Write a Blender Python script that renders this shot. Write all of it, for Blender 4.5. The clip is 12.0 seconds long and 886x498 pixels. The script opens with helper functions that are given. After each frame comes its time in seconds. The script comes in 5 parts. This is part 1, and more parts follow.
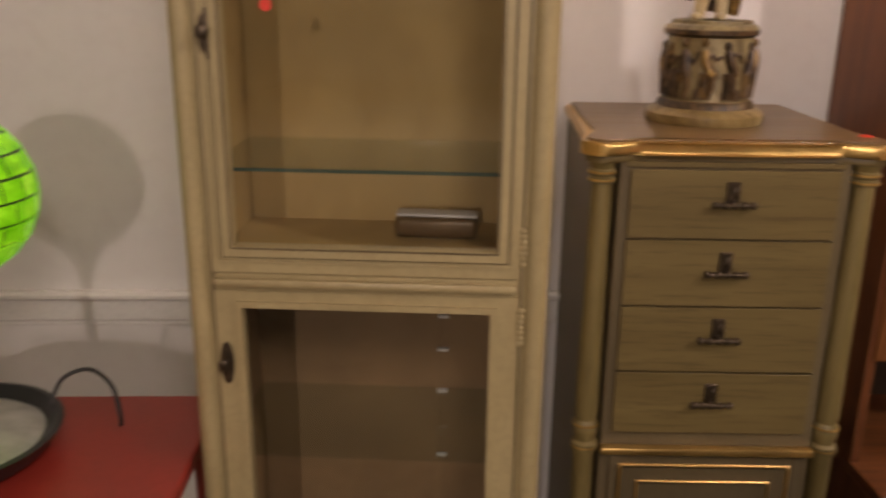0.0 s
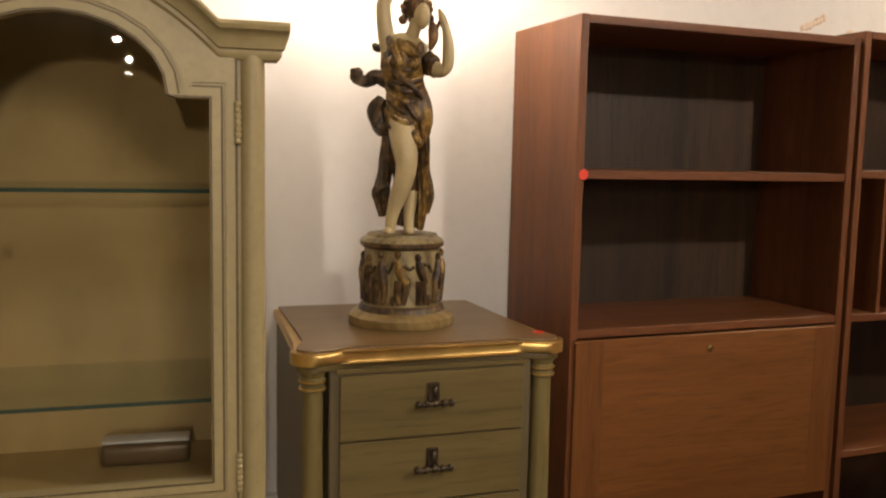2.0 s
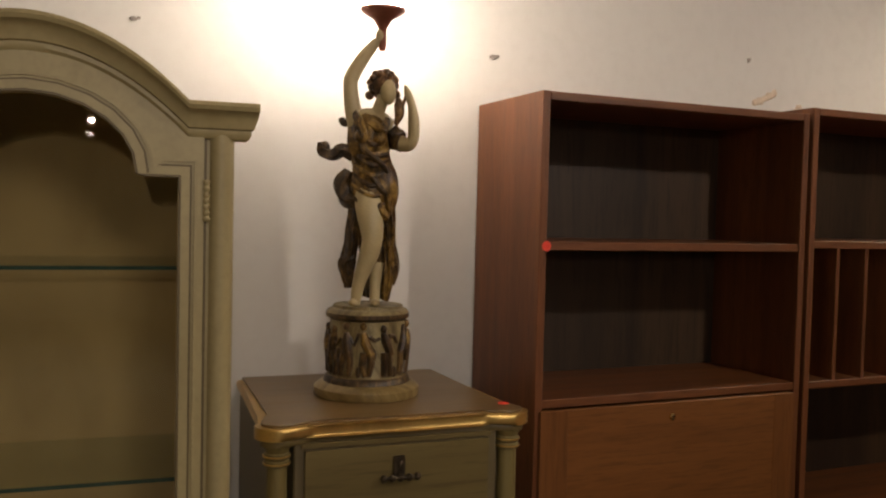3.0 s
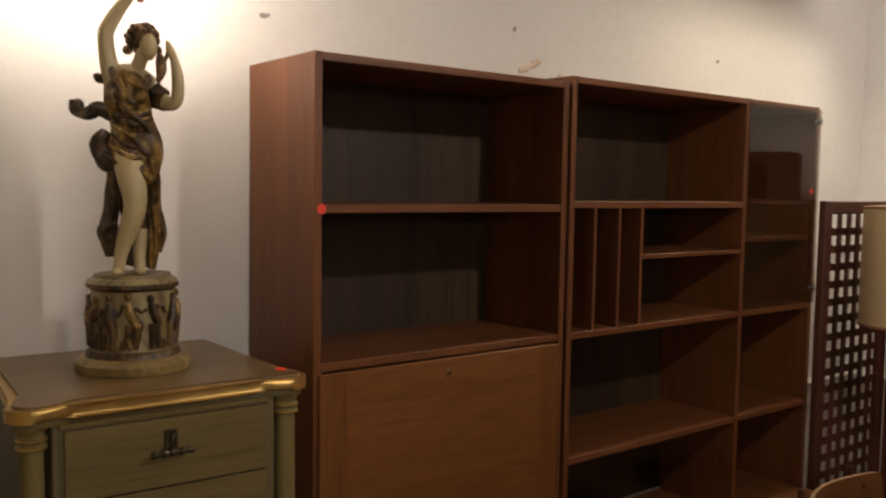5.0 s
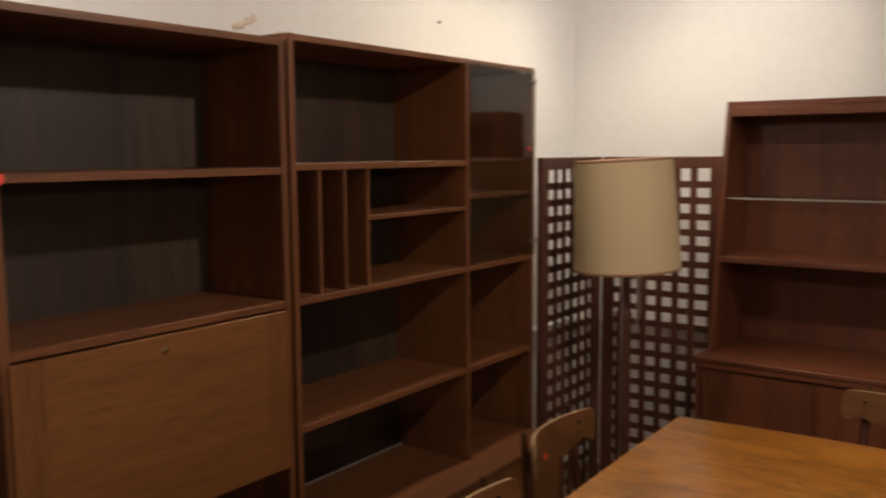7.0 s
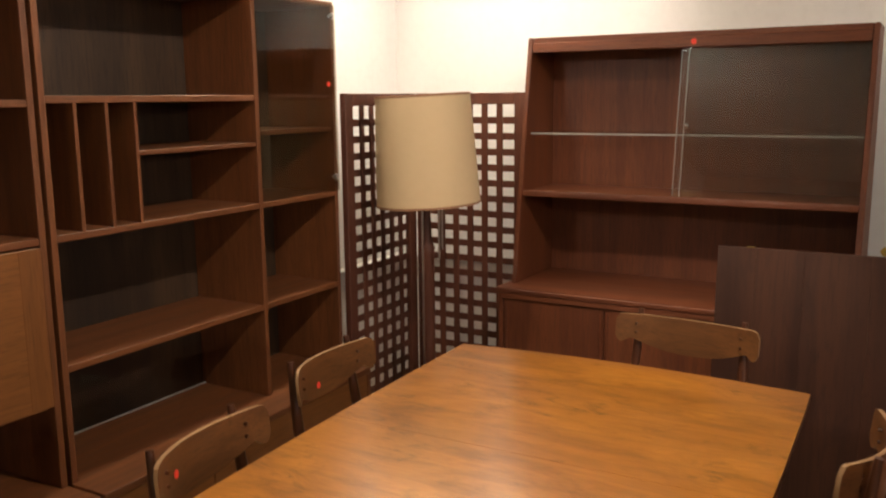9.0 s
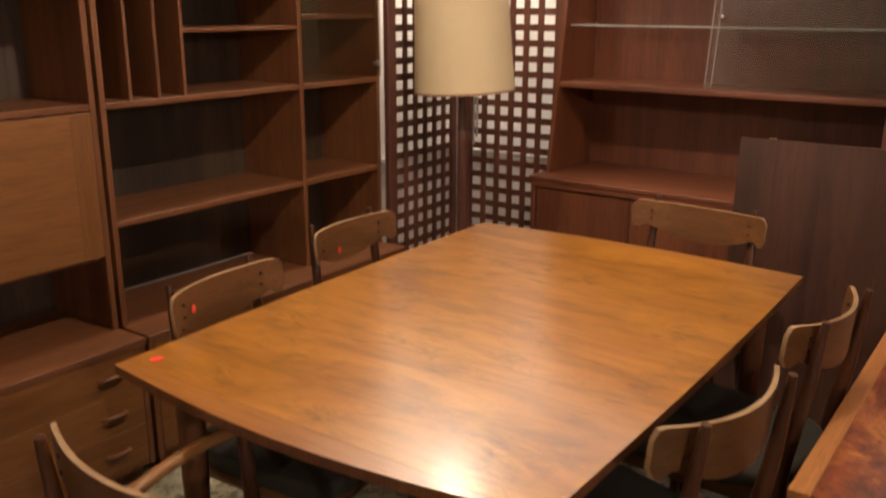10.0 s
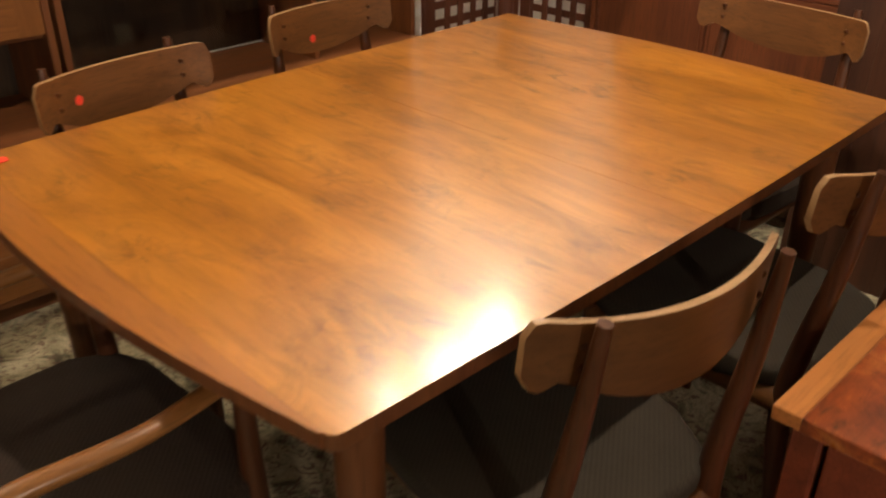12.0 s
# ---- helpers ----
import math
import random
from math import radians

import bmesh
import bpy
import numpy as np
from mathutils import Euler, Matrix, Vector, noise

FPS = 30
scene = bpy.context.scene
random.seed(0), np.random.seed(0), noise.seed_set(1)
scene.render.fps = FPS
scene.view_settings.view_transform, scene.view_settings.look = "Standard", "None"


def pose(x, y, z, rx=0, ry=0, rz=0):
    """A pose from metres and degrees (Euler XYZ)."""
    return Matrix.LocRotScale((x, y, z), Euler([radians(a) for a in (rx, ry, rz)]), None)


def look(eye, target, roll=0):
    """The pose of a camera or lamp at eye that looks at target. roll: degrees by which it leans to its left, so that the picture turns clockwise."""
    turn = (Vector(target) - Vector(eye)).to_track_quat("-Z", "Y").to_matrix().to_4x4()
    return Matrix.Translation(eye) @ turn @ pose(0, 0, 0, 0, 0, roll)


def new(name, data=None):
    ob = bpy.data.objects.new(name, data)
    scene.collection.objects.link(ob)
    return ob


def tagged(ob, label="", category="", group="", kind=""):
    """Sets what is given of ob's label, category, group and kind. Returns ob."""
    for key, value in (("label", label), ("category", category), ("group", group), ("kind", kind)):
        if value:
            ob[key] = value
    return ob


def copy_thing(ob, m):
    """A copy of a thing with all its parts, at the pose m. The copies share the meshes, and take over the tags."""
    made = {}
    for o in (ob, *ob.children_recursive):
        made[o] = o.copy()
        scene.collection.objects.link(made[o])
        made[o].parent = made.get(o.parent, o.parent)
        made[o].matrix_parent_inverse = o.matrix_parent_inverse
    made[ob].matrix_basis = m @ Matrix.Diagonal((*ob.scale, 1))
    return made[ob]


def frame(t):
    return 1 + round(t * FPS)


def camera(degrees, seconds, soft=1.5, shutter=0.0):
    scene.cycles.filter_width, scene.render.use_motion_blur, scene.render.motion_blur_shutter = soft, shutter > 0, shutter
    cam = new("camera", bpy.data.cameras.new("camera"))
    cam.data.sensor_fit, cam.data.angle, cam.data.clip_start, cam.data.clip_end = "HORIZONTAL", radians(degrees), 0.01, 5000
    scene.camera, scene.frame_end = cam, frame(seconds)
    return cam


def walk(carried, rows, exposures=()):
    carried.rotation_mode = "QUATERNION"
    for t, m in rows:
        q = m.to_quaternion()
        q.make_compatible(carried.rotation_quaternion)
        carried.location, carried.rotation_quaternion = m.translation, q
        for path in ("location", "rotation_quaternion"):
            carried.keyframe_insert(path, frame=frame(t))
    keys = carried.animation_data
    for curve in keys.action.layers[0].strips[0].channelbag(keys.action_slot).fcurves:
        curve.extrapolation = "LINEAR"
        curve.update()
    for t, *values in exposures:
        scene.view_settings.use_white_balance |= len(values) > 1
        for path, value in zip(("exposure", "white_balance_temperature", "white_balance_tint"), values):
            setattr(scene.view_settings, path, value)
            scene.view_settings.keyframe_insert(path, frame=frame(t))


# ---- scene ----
cam = camera(54.2, 12.0, soft=2.1, shutter=0.4)
PATH = [
    (0, (0.0725, -0.054, 1.493), (0.1373, 1.853, 0.8936), 0.71),
    (0.5, (0.075, -0.053, 1.51), (0.511, 1.813, 0.937), 1.1),
    (1, (0.086, -0.091, 1.549), (0.655, 1.77, 1.087), 0.6),
    (1.5, (0.083, -0.104, 1.588), (0.705, 1.771, 1.28), 1.2),
    (2, (0.063, -0.106, 1.591), (0.776, 1.75, 1.374), 1.2),
    (2.5, (0.056, -0.119, 1.606), (0.805, 1.731, 1.47), 0.6),
    (2.7, (0.051, -0.119, 1.614), (0.812, 1.727, 1.516), 0.9),
    (4.5, (0.058, -0.114, 1.627), (1.158, 1.552, 1.517), 1.0),
    (5, (0.073, -0.119, 1.606), (1.292, 1.46, 1.464), 0.9),
    (5.5, (0.093, -0.114, 1.612), (1.357, 1.423, 1.408), 1.3),
    (6, (0.125, -0.102, 1.611), (1.503, 1.339, 1.456), -0.0),
    (6.5, (0.165, -0.109, 1.604), (1.64, 1.223, 1.384), -0.8),
    (7, (0.179, -0.136, 1.599), (1.782, 1.038, 1.378), -0.4),
    (7.5, (0.209, -0.187, 1.607), (1.964, 0.743, 1.369), -0.4),
    (9.5, (0.375, -0.607, 1.523), (2.037, 0.421, 1.097), -1.0),
    (10, (0.325, -0.758, 1.482), (1.89, 0.363, 0.941), 0.2),
    (10.5, (0.374, -0.83, 1.43), (1.846, 0.327, 0.727), 0.3),
    (11, (0.53, -0.867, 1.386), (1.757, 0.501, 0.595), 1.3),
    (11.5, (0.711, -0.872, 1.325), (1.943, 0.432, 0.442), -0.9),
    (12, (0.944, -0.783, 1.335), (2.181, 0.463, 0.378), 0.3),
]
EXPOSURES = [
    # seconds, stops, kelvin, tint
    (0, 0.27, 6500, 24), (0.5, 0.68, 6500, 26), (1.0, 1.15, 6500, 16), (1.5, 0.52, 6500, 13), (2.0, 0.15, 6500, 11), (2.5, -0.30, 6450, 11), (4.5, -0.92, 6350, 11), (5.5, -0.27, 6250, 11),
    (6.5, -0.34, 6100, 11), (7.5, -0.18, 6050, 9), (9.3, 0.57, 6300, 12), (10.0, 0.68, 6300, 13), (10.5, 0.95, 6300, 11), (11.0, 1.0, 6450, 11), (11.5, 0.95, 6600, 11), (12, 0.76, 6950, 12)]
walk(cam, [(t, look(eye, target, roll)) for t, eye, target, roll in PATH], EXPOSURES)

# ---- world and lights ----
world = bpy.data.worlds.new("world")
scene.world = world
world.use_nodes = True
world.node_tree.nodes["Background"].inputs[0].default_value = (0.02, 0.02, 0.02, 1)
world.node_tree.nodes["Background"].inputs[1].default_value = 0.2
WARM, AMBER = (1.0, 0.87, 0.73), (1.0, 0.85, 0.60)


def spot(name, eye, target, watts, colour, degrees=110, blend=0.6, radius=0.05):
    lamp = bpy.data.lights.new(name, "SPOT")
    lamp.energy, lamp.color, lamp.spot_size, lamp.spot_blend, lamp.shadow_soft_size = watts, colour, radians(degrees), blend, radius
    ob = new(name, lamp)
    ob.matrix_world = look(eye, target)
    return ob


SPOTS = [
    # eye, target, watts, colour, cone, softness
    ((1.98, -0.20, 2.60), (1.9, 1.4, 1.0), 79, WARM, 150, 0.045),
    ((2.88, 1.50, 2.60), (2.60, 0.75, 0.0), 14, AMBER, 165, 0.06),
    ((3.25, 1.50, 2.60), (2.75, 0.75, 0.0), 23, AMBER, 165, 0.06),
    ((3.62, 1.53, 2.60), (2.85, 0.70, 0.0), 26.5, AMBER, 165, 0.06),
    ((1.90, 0.10, 2.60), (3.25, 0.20, 0.85), 62, WARM, 34, 0.03),
    ((3.25, 0.95, 2.62), (4.15, 1.35, 2.15), 34, WARM, 110, 0.10),
    ((0.45, -1.15, 2.55), (-0.15, 1.7, 1.25), 70, WARM, 62, 0.32),
    ((3.30, -1.30, 2.60), (4.15, -0.75, 1.3), 30, WARM, 110, 0.10),
    ((-2.2, -1.4, 2.60), (-3.2, -2.4, 1.3), 200, WARM, 130, 0.10),
    ((-0.97, -5.79, 2.55), (-0.97, -4.39, 0.6), 170, WARM, 130, 0.02),
    ((-1.14, -7.69, 2.55), (-1.14, -5.89, 0.6), 130, WARM, 130, 0.02),
]
for eye, target, watts, colour, cone, softness in SPOTS:
    spot("ceiling_spot_light", eye, target, watts, colour, cone, 0.6, softness)

# ---- materials ----


def nodes_of(name):
    m = bpy.data.materials.new(name)
    m.use_nodes = True
    return m, m.node_tree.nodes, m.node_tree.links, m.node_tree.nodes["Principled BSDF"]


def ramp(nodes, links, fac, stops):
    r = nodes.new("ShaderNodeValToRGB")
    while len(r.color_ramp.elements) < len(stops):
        r.color_ramp.elements.new(0.5)
    for e, (p, c) in zip(r.color_ramp.elements, stops):
        e.position, e.color = p, (*c, 1)
    links.new(fac, r.inputs[0])
    return r.outputs[0]


def coords(nodes, links, scale, turn=(0, 0, 0), vary=True):
    tc = nodes.new("ShaderNodeTexCoord")
    mp = nodes.new("ShaderNodeMapping")
    mp.inputs["Scale"].default_value = scale
    mp.inputs["Rotation"].default_value = turn
    links.new(tc.outputs["Object"], mp.inputs[0])
    if vary:
        oi = nodes.new("ShaderNodeObjectInfo")
        mul = nodes.new("ShaderNodeMath")
        mul.operation = "MULTIPLY"
        mul.inputs[1].default_value = 17.0
        links.new(oi.outputs["Random"], mul.inputs[0])
        links.new(mul.outputs[0], mp.inputs["Location"])
    return mp.outputs[0]


def noise_tex(nodes, links, vec, scale, detail=5.0, rough=0.55, warp=0.0):
    n = nodes.new("ShaderNodeTexNoise")
    n.inputs["Scale"].default_value, n.inputs["Detail"].default_value = scale, detail
    n.inputs["Roughness"].default_value, n.inputs["Distortion"].default_value = rough, warp
    links.new(vec, n.inputs["Vector"])
    return n.outputs["Fac"]


def bump(nodes, links, fac, bsdf, strength, dist=0.002):
    b = nodes.new("ShaderNodeBump")
    b.inputs["Strength"].default_value, b.inputs["Distance"].default_value = strength, dist
    links.new(fac, b.inputs["Height"])
    links.new(b.outputs[0], bsdf.inputs["Normal"])


def mix(nodes, links, fac, a, b, mode="MIX"):
    m = nodes.new("ShaderNodeMix")
    m.data_type, m.blend_type = "RGBA", mode
    for sock, v in ((m.inputs[0], fac), (m.inputs[6], a), (m.inputs[7], b)):
        if hasattr(v, "links"):
            links.new(v, sock)
        else:
            sock.default_value = v if isinstance(v, float) else (*v, 1)
    return m.outputs[2]


def wood(name, dark, light, axis="z", rough=0.4, fine=1.0, figure=0.5, vary=True, coat=0.0, burl=0.0, tone=0.0):
    m, nodes, links, bsdf = nodes_of(name)
    s = {"x": (0.9, 14, 14), "y": (14, 0.9, 14), "z": (14, 14, 0.9)}[axis]
    v = coords(nodes, links, tuple(c * fine for c in s), vary=vary)
    grain = noise_tex(nodes, links, v, 3.2, 7, 0.62, 0.6)
    broad = noise_tex(nodes, links, v, 0.55, 3, 0.5, 1.6)
    fibre = noise_tex(nodes, links, v, 14, 3, 0.7)
    mid = tuple((a + b) / 2 for a, b in zip(dark, light))
    c1 = ramp(nodes, links, grain, [(0.3, dark), (0.52, mid), (0.72, light)])
    c2 = ramp(nodes, links, broad, [(0.35, dark), (0.65, light)])
    c = mix(nodes, links, figure, c1, c2)
    c = mix(nodes, links, ramp(nodes, links, fibre, [(0.35, (0.45, 0.45, 0.45)), (0.5, (0, 0, 0))]), c, tuple(d * 0.6 for d in dark))
    if burl:
        # dark knots and smoky streaks along the grain
        sb = {"x": (2.0, 8, 8), "y": (8, 2.0, 8), "z": (8, 8, 2.0)}[axis]
        vb = coords(nodes, links, sb, vary=vary)
        knots = noise_tex(nodes, links, vb, 1.5, 6, 0.68, 1.4)
        c = mix(nodes, links, ramp(nodes, links, knots, [(0.55, (0, 0, 0)), (0.76, (burl, burl, burl))]), c, tuple(d * 0.45 for d in dark))
    if tone:
        # each piece of veneer has its own depth of colour
        oi = nodes.new("ShaderNodeObjectInfo")
        c = mix(nodes, links, ramp(nodes, links, oi.outputs["Random"], [(0.2, (0, 0, 0)), (0.9, (tone, tone, tone))]), c, tuple(d * 0.55 for d in dark))
    links.new(c, bsdf.inputs["Base Color"])
    r = nodes.new("ShaderNodeMapRange")
    r.inputs["To Min"].default_value, r.inputs["To Max"].default_value = rough - 0.07, rough + 0.1
    links.new(grain, r.inputs[0])
    links.new(r.outputs[0], bsdf.inputs["Roughness"])
    bsdf.inputs["Coat Weight"].default_value, bsdf.inputs["Coat Roughness"].default_value = coat, 0.19
    bump(nodes, links, fibre, bsdf, 0.12, 0.0008)
    return m


def figured(name, dark, mid, light, axis="x", knots=0.7, rough=0.33, coat=0.9, stretch=1.0):
    """Veneer along an axis with faint cathedral lines, cloudy colour and smoky dark figure."""
    m, nodes, links, bsdf = nodes_of(name)

    def along(a, c, turn=0.0):
        return coords(nodes, links, (a * stretch, c, c) if axis == "x" else (c, a * stretch, c), (0, 0, turn), False)

    cloud = noise_tex(nodes, links, along(1.3, 3.9), 1.8, 7, 0.66, 1.1)
    c = ramp(nodes, links, cloud, [(0.34, dark), (0.5, mid), (0.66, light)])
    wave = nodes.new("ShaderNodeTexWave")
    wave.bands_direction = "Y" if axis == "x" else "X"
    for key, val in (("Scale", 0.8), ("Distortion", 14.0), ("Detail", 4.0), ("Detail Scale", 0.9), ("Detail Roughness", 0.6)):
        wave.inputs[key].default_value = val
    links.new(along(0.9, 5), wave.inputs["Vector"])
    c = mix(nodes, links, ramp(nodes, links, wave.outputs["Fac"], [(0.0, (0.22, 0.22, 0.22)), (0.28, (0, 0, 0))]), c, tuple(d * 0.6 for d in dark))
    fibre = noise_tex(nodes, links, along(5, 110), 1.5, 4, 0.65)
    c = mix(nodes, links, ramp(nodes, links, fibre, [(0.36, (0.2, 0.2, 0.2)), (0.54, (0, 0, 0))]), c, tuple(d * 0.6 for d in dark))
    smoke = noise_tex(nodes, links, along(3.4, 6.4, 0.1), 1.5, 8, 0.70, 1.7)
    c = mix(nodes, links, ramp(nodes, links, smoke, [(0.56, (0, 0, 0)), (0.72, (knots, knots, knots))]), c, tuple(d * 0.36 for d in dark))
    patch = ramp(nodes, links, noise_tex(nodes, links, along(2.6, 3.4, 0.3), 1.7, 3, 0.5, 0.6), [(0.50, (0, 0, 0)), (0.60, (1, 1, 1))])
    fleck = ramp(nodes, links, noise_tex(nodes, links, along(6.5, 17, 0.2), 1.3, 6, 0.66, 1.8), [(0.49, (0, 0, 0)), (0.70, (0.75, 0.75, 0.75))])
    c = mix(nodes, links, mix(nodes, links, 1.0, patch, fleck, "MULTIPLY"), c, tuple(d * 0.4 for d in dark))
    links.new(c, bsdf.inputs["Base Color"])
    r = nodes.new("ShaderNodeMapRange")
    r.inputs["To Min"].default_value, r.inputs["To Max"].default_value = rough - 0.1, rough + 0.1
    links.new(smoke, r.inputs[0])
    links.new(r.outputs[0], bsdf.inputs["Roughness"])
    bsdf.inputs["Coat Weight"].default_value = coat
    cr = nodes.new("ShaderNodeMapRange")
    cr.inputs["To Min"].default_value, cr.inputs["To Max"].default_value = 0.12, 0.25
    links.new(cloud, cr.inputs[0])
    links.new(cr.outputs[0], bsdf.inputs["Coat Roughness"])
    bump(nodes, links, fibre, bsdf, 0.10, 0.0006)
    return m


def paint(name, colour, rough=0.5, vary=0.12, scale=3.0, metal=0.0, relief=0.1, speck=None, glaze=None):
    m, nodes, links, bsdf = nodes_of(name)
    v = coords(nodes, links, (1, 1, 1))
    a = noise_tex(nodes, links, v, scale, 5)
    b = noise_tex(nodes, links, v, scale * 22, 3)
    lo, hi = tuple(c * (1 - vary) for c in colour), tuple(min(1, c * (1 + vary)) for c in colour)
    c = ramp(nodes, links, a, [(0.3, lo), (0.7, hi)])
    c = mix(nodes, links, ramp(nodes, links, b, [(0.3, (0.35, 0.35, 0.35)), (0.55, (0, 0, 0))]), c, speck or tuple(d * 0.75 for d in colour))
    if glaze:
        g = noise_tex(nodes, links, coords(nodes, links, (9, 9, 4)), 2.0, 4)
        c = mix(nodes, links, ramp(nodes, links, g, [(0.45, (0, 0, 0)), (0.8, (0.4, 0.4, 0.4))]), c, glaze)
    links.new(c, bsdf.inputs["Base Color"])
    bsdf.inputs["Metallic"].default_value = metal
    r = nodes.new("ShaderNodeMapRange")
    r.inputs["To Min"].default_value, r.inputs["To Max"].default_value = max(0.02, rough - 0.08), rough + 0.08
    links.new(a, r.inputs[0])
    links.new(r.outputs[0], bsdf.inputs["Roughness"])
    if relief:
        bump(nodes, links, b, bsdf, relief, 0.001)
    return m


def glass(name, tint=(0.97, 0.98, 0.97), clear=0.98, rough=0.0):
    m, nodes, links, bsdf = nodes_of(name)
    out = nodes["Material Output"]
    tr, gl, mx, lw, pw, sc = (nodes.new("ShaderNode" + k) for k in ("BsdfTransparent", "BsdfGlossy", "MixShader", "LayerWeight", "Math", "Math"))
    tr.inputs[0].default_value = (*(c * clear for c in tint), 1)
    gl.inputs["Roughness"].default_value = rough
    # gloss rises towards grazing angles, alike from both faces
    lw.inputs["Blend"].default_value = 0.5
    pw.operation, sc.operation = "POWER", "MULTIPLY_ADD"
    pw.inputs[1].default_value, sc.inputs[1].default_value, sc.inputs[2].default_value = 5.0, 0.96, 0.04
    links.new(lw.outputs["Facing"], pw.inputs[0])
    links.new(pw.outputs[0], sc.inputs[0])
    links.new(sc.outputs[0], mx.inputs[0])
    links.new(tr.outputs[0], mx.inputs[1])
    links.new(gl.outputs[0], mx.inputs[2])
    links.new(mx.outputs[0], out.inputs[0])
    return m


def emitter(name, colour, strength):
    m, nodes, links, bsdf = nodes_of(name)
    bsdf.inputs["Base Color"].default_value = (*colour, 1)
    bsdf.inputs["Emission Color"].default_value = (*colour, 1)
    bsdf.inputs["Emission Strength"].default_value = strength
    return m


def carpet_material():
    m, nodes, links, bsdf = nodes_of("patterned_carpet")
    v = coords(nodes, links, (1, 1, 1), vary=False)
    blot = noise_tex(nodes, links, v, 9, 4, 0.6, 2.0)
    leaf = noise_tex(nodes, links, v, 22, 3, 0.6, 3.0)
    tuft = noise_tex(nodes, links, v, 260, 2)
    c = ramp(nodes, links, blot, [(0.34, (0.09, 0.08, 0.05)), (0.45, (0.30, 0.27, 0.17)), (0.56, (0.46, 0.40, 0.27)), (0.7, (0.20, 0.21, 0.13))])
    c = mix(nodes, links, ramp(nodes, links, leaf, [(0.55, (0, 0, 0)), (0.62, (0.8, 0.8, 0.8))]), c, (0.12, 0.05, 0.04))
    c = mix(nodes, links, ramp(nodes, links, tuft, [(0.3, (0.5, 0.5, 0.5)), (0.6, (0, 0, 0))]), c, (0.04, 0.04, 0.03))
    links.new(c, bsdf.inputs["Base Color"])
    bsdf.inputs["Roughness"].default_value = 0.95
    bump(nodes, links, tuft, bsdf, 0.6, 0.004)
    return m


def weave_material(name, a, b):
    m, nodes, links, bsdf = nodes_of(name)
    v = coords(nodes, links, (1, 1, 1))
    ch = nodes.new("ShaderNodeTexChecker")
    ch.inputs["Scale"].default_value = 190
    links.new(v, ch.inputs["Vector"])
    big = noise_tex(nodes, links, v, 6, 4)
    c = mix(nodes, links, ch.outputs["Fac"], a, b)
    c = mix(nodes, links, ramp(nodes, links, big, [(0.35, (0, 0, 0)), (0.75, (0.5, 0.5, 0.5))]), c, tuple(x * 1.5 for x in b))
    links.new(c, bsdf.inputs["Base Color"])
    bsdf.inputs["Roughness"].default_value = 0.9
    bsdf.inputs["Sheen Weight"].default_value = 0.03
    bsdf.inputs["Specular IOR Level"].default_value = 0.2
    bump(nodes, links, ch.outputs["Fac"], bsdf, 0.5, 0.0012)
    return m


TEAK_D, TEAK_L = (0.100, 0.031, 0.0098), (0.226, 0.078, 0.0235)
M_TEAK_X = wood("teak_across", TEAK_D, TEAK_L, "x", 0.48)
M_TEAK_Z = wood("teak_upright", TEAK_D, TEAK_L, "z", 0.48)
M_FLAP = wood("teak_flap", (0.152, 0.053, 0.0135), (0.258, 0.099, 0.026), "x", 0.40, 0.8, 0.35)
M_FLAP_Z = wood("teak_flap_band", (0.144, 0.050, 0.0128), (0.244, 0.093, 0.025), "z", 0.40, 0.8, 0.35)
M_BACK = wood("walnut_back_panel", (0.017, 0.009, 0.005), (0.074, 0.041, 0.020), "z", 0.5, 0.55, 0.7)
M_HUTCH_Y = wood("red_teak_across", (0.085, 0.022, 0.008), (0.175, 0.050, 0.016), "y", 0.46)
M_HUTCH_Z = wood("red_teak_upright", (0.085, 0.022, 0.008), (0.175, 0.050, 0.016), "z", 0.46)
M_TABLE = figured("oiled_walnut_top", (0.28, 0.097, 0.010), (0.41, 0.151, 0.0155), (0.51, 0.200, 0.023), "y", 0.42, 0.32, 1.0)
M_TABLE_END = wood("red_walnut_end", (0.24, 0.080, 0.013), (0.40, 0.145, 0.022), "y", 0.33, 0.6, 0.4, coat=0.8)
M_LEG = wood("walnut_leg", (0.095, 0.030, 0.011), (0.20, 0.075, 0.027), "z", 0.35)
M_CHAIR = wood("chair_walnut", (0.084, 0.031, 0.010), (0.195, 0.078, 0.023), "x", 0.36, 0.8)
M_ARM = wood("golden_walnut_arm", (0.17, 0.068, 0.020), (0.33, 0.145, 0.042), "y", 0.30, 0.8)
M_CHAIR_Z = wood("chair_walnut_post", (0.038, 0.011, 0.004), (0.098, 0.031, 0.011), "z", 0.34)
M_PLY = wood("plywood_edge", (0.26, 0.14, 0.06), (0.42, 0.25, 0.12), "x", 0.45)
M_BOARD = wood("dark_walnut_board", (0.040, 0.012, 0.005), (0.112, 0.037, 0.014), "z", 0.5, 0.45, 0.75, burl=0.8, tone=0.55)
M_CEDAR = figured("red_cedar_top", (0.10, 0.017, 0.007), (0.31, 0.066, 0.015), (0.64, 0.235, 0.048), "x", 0.95, 0.3, 0.8, 1.8)
M_CEDAR_L = wood("light_cedar_strip", (0.36, 0.12, 0.030), (0.60, 0.25, 0.070), "x", 0.32, 0.6, 0.5, coat=0.4)
M_CEDAR_D = wood("red_cedar_side", (0.10, 0.022, 0.012), (0.24, 0.062, 0.026), "x", 0.35)
M_SCREEN = wood("dark_red_lath", (0.070, 0.021, 0.011), (0.14, 0.045, 0.022), "z", 0.5)
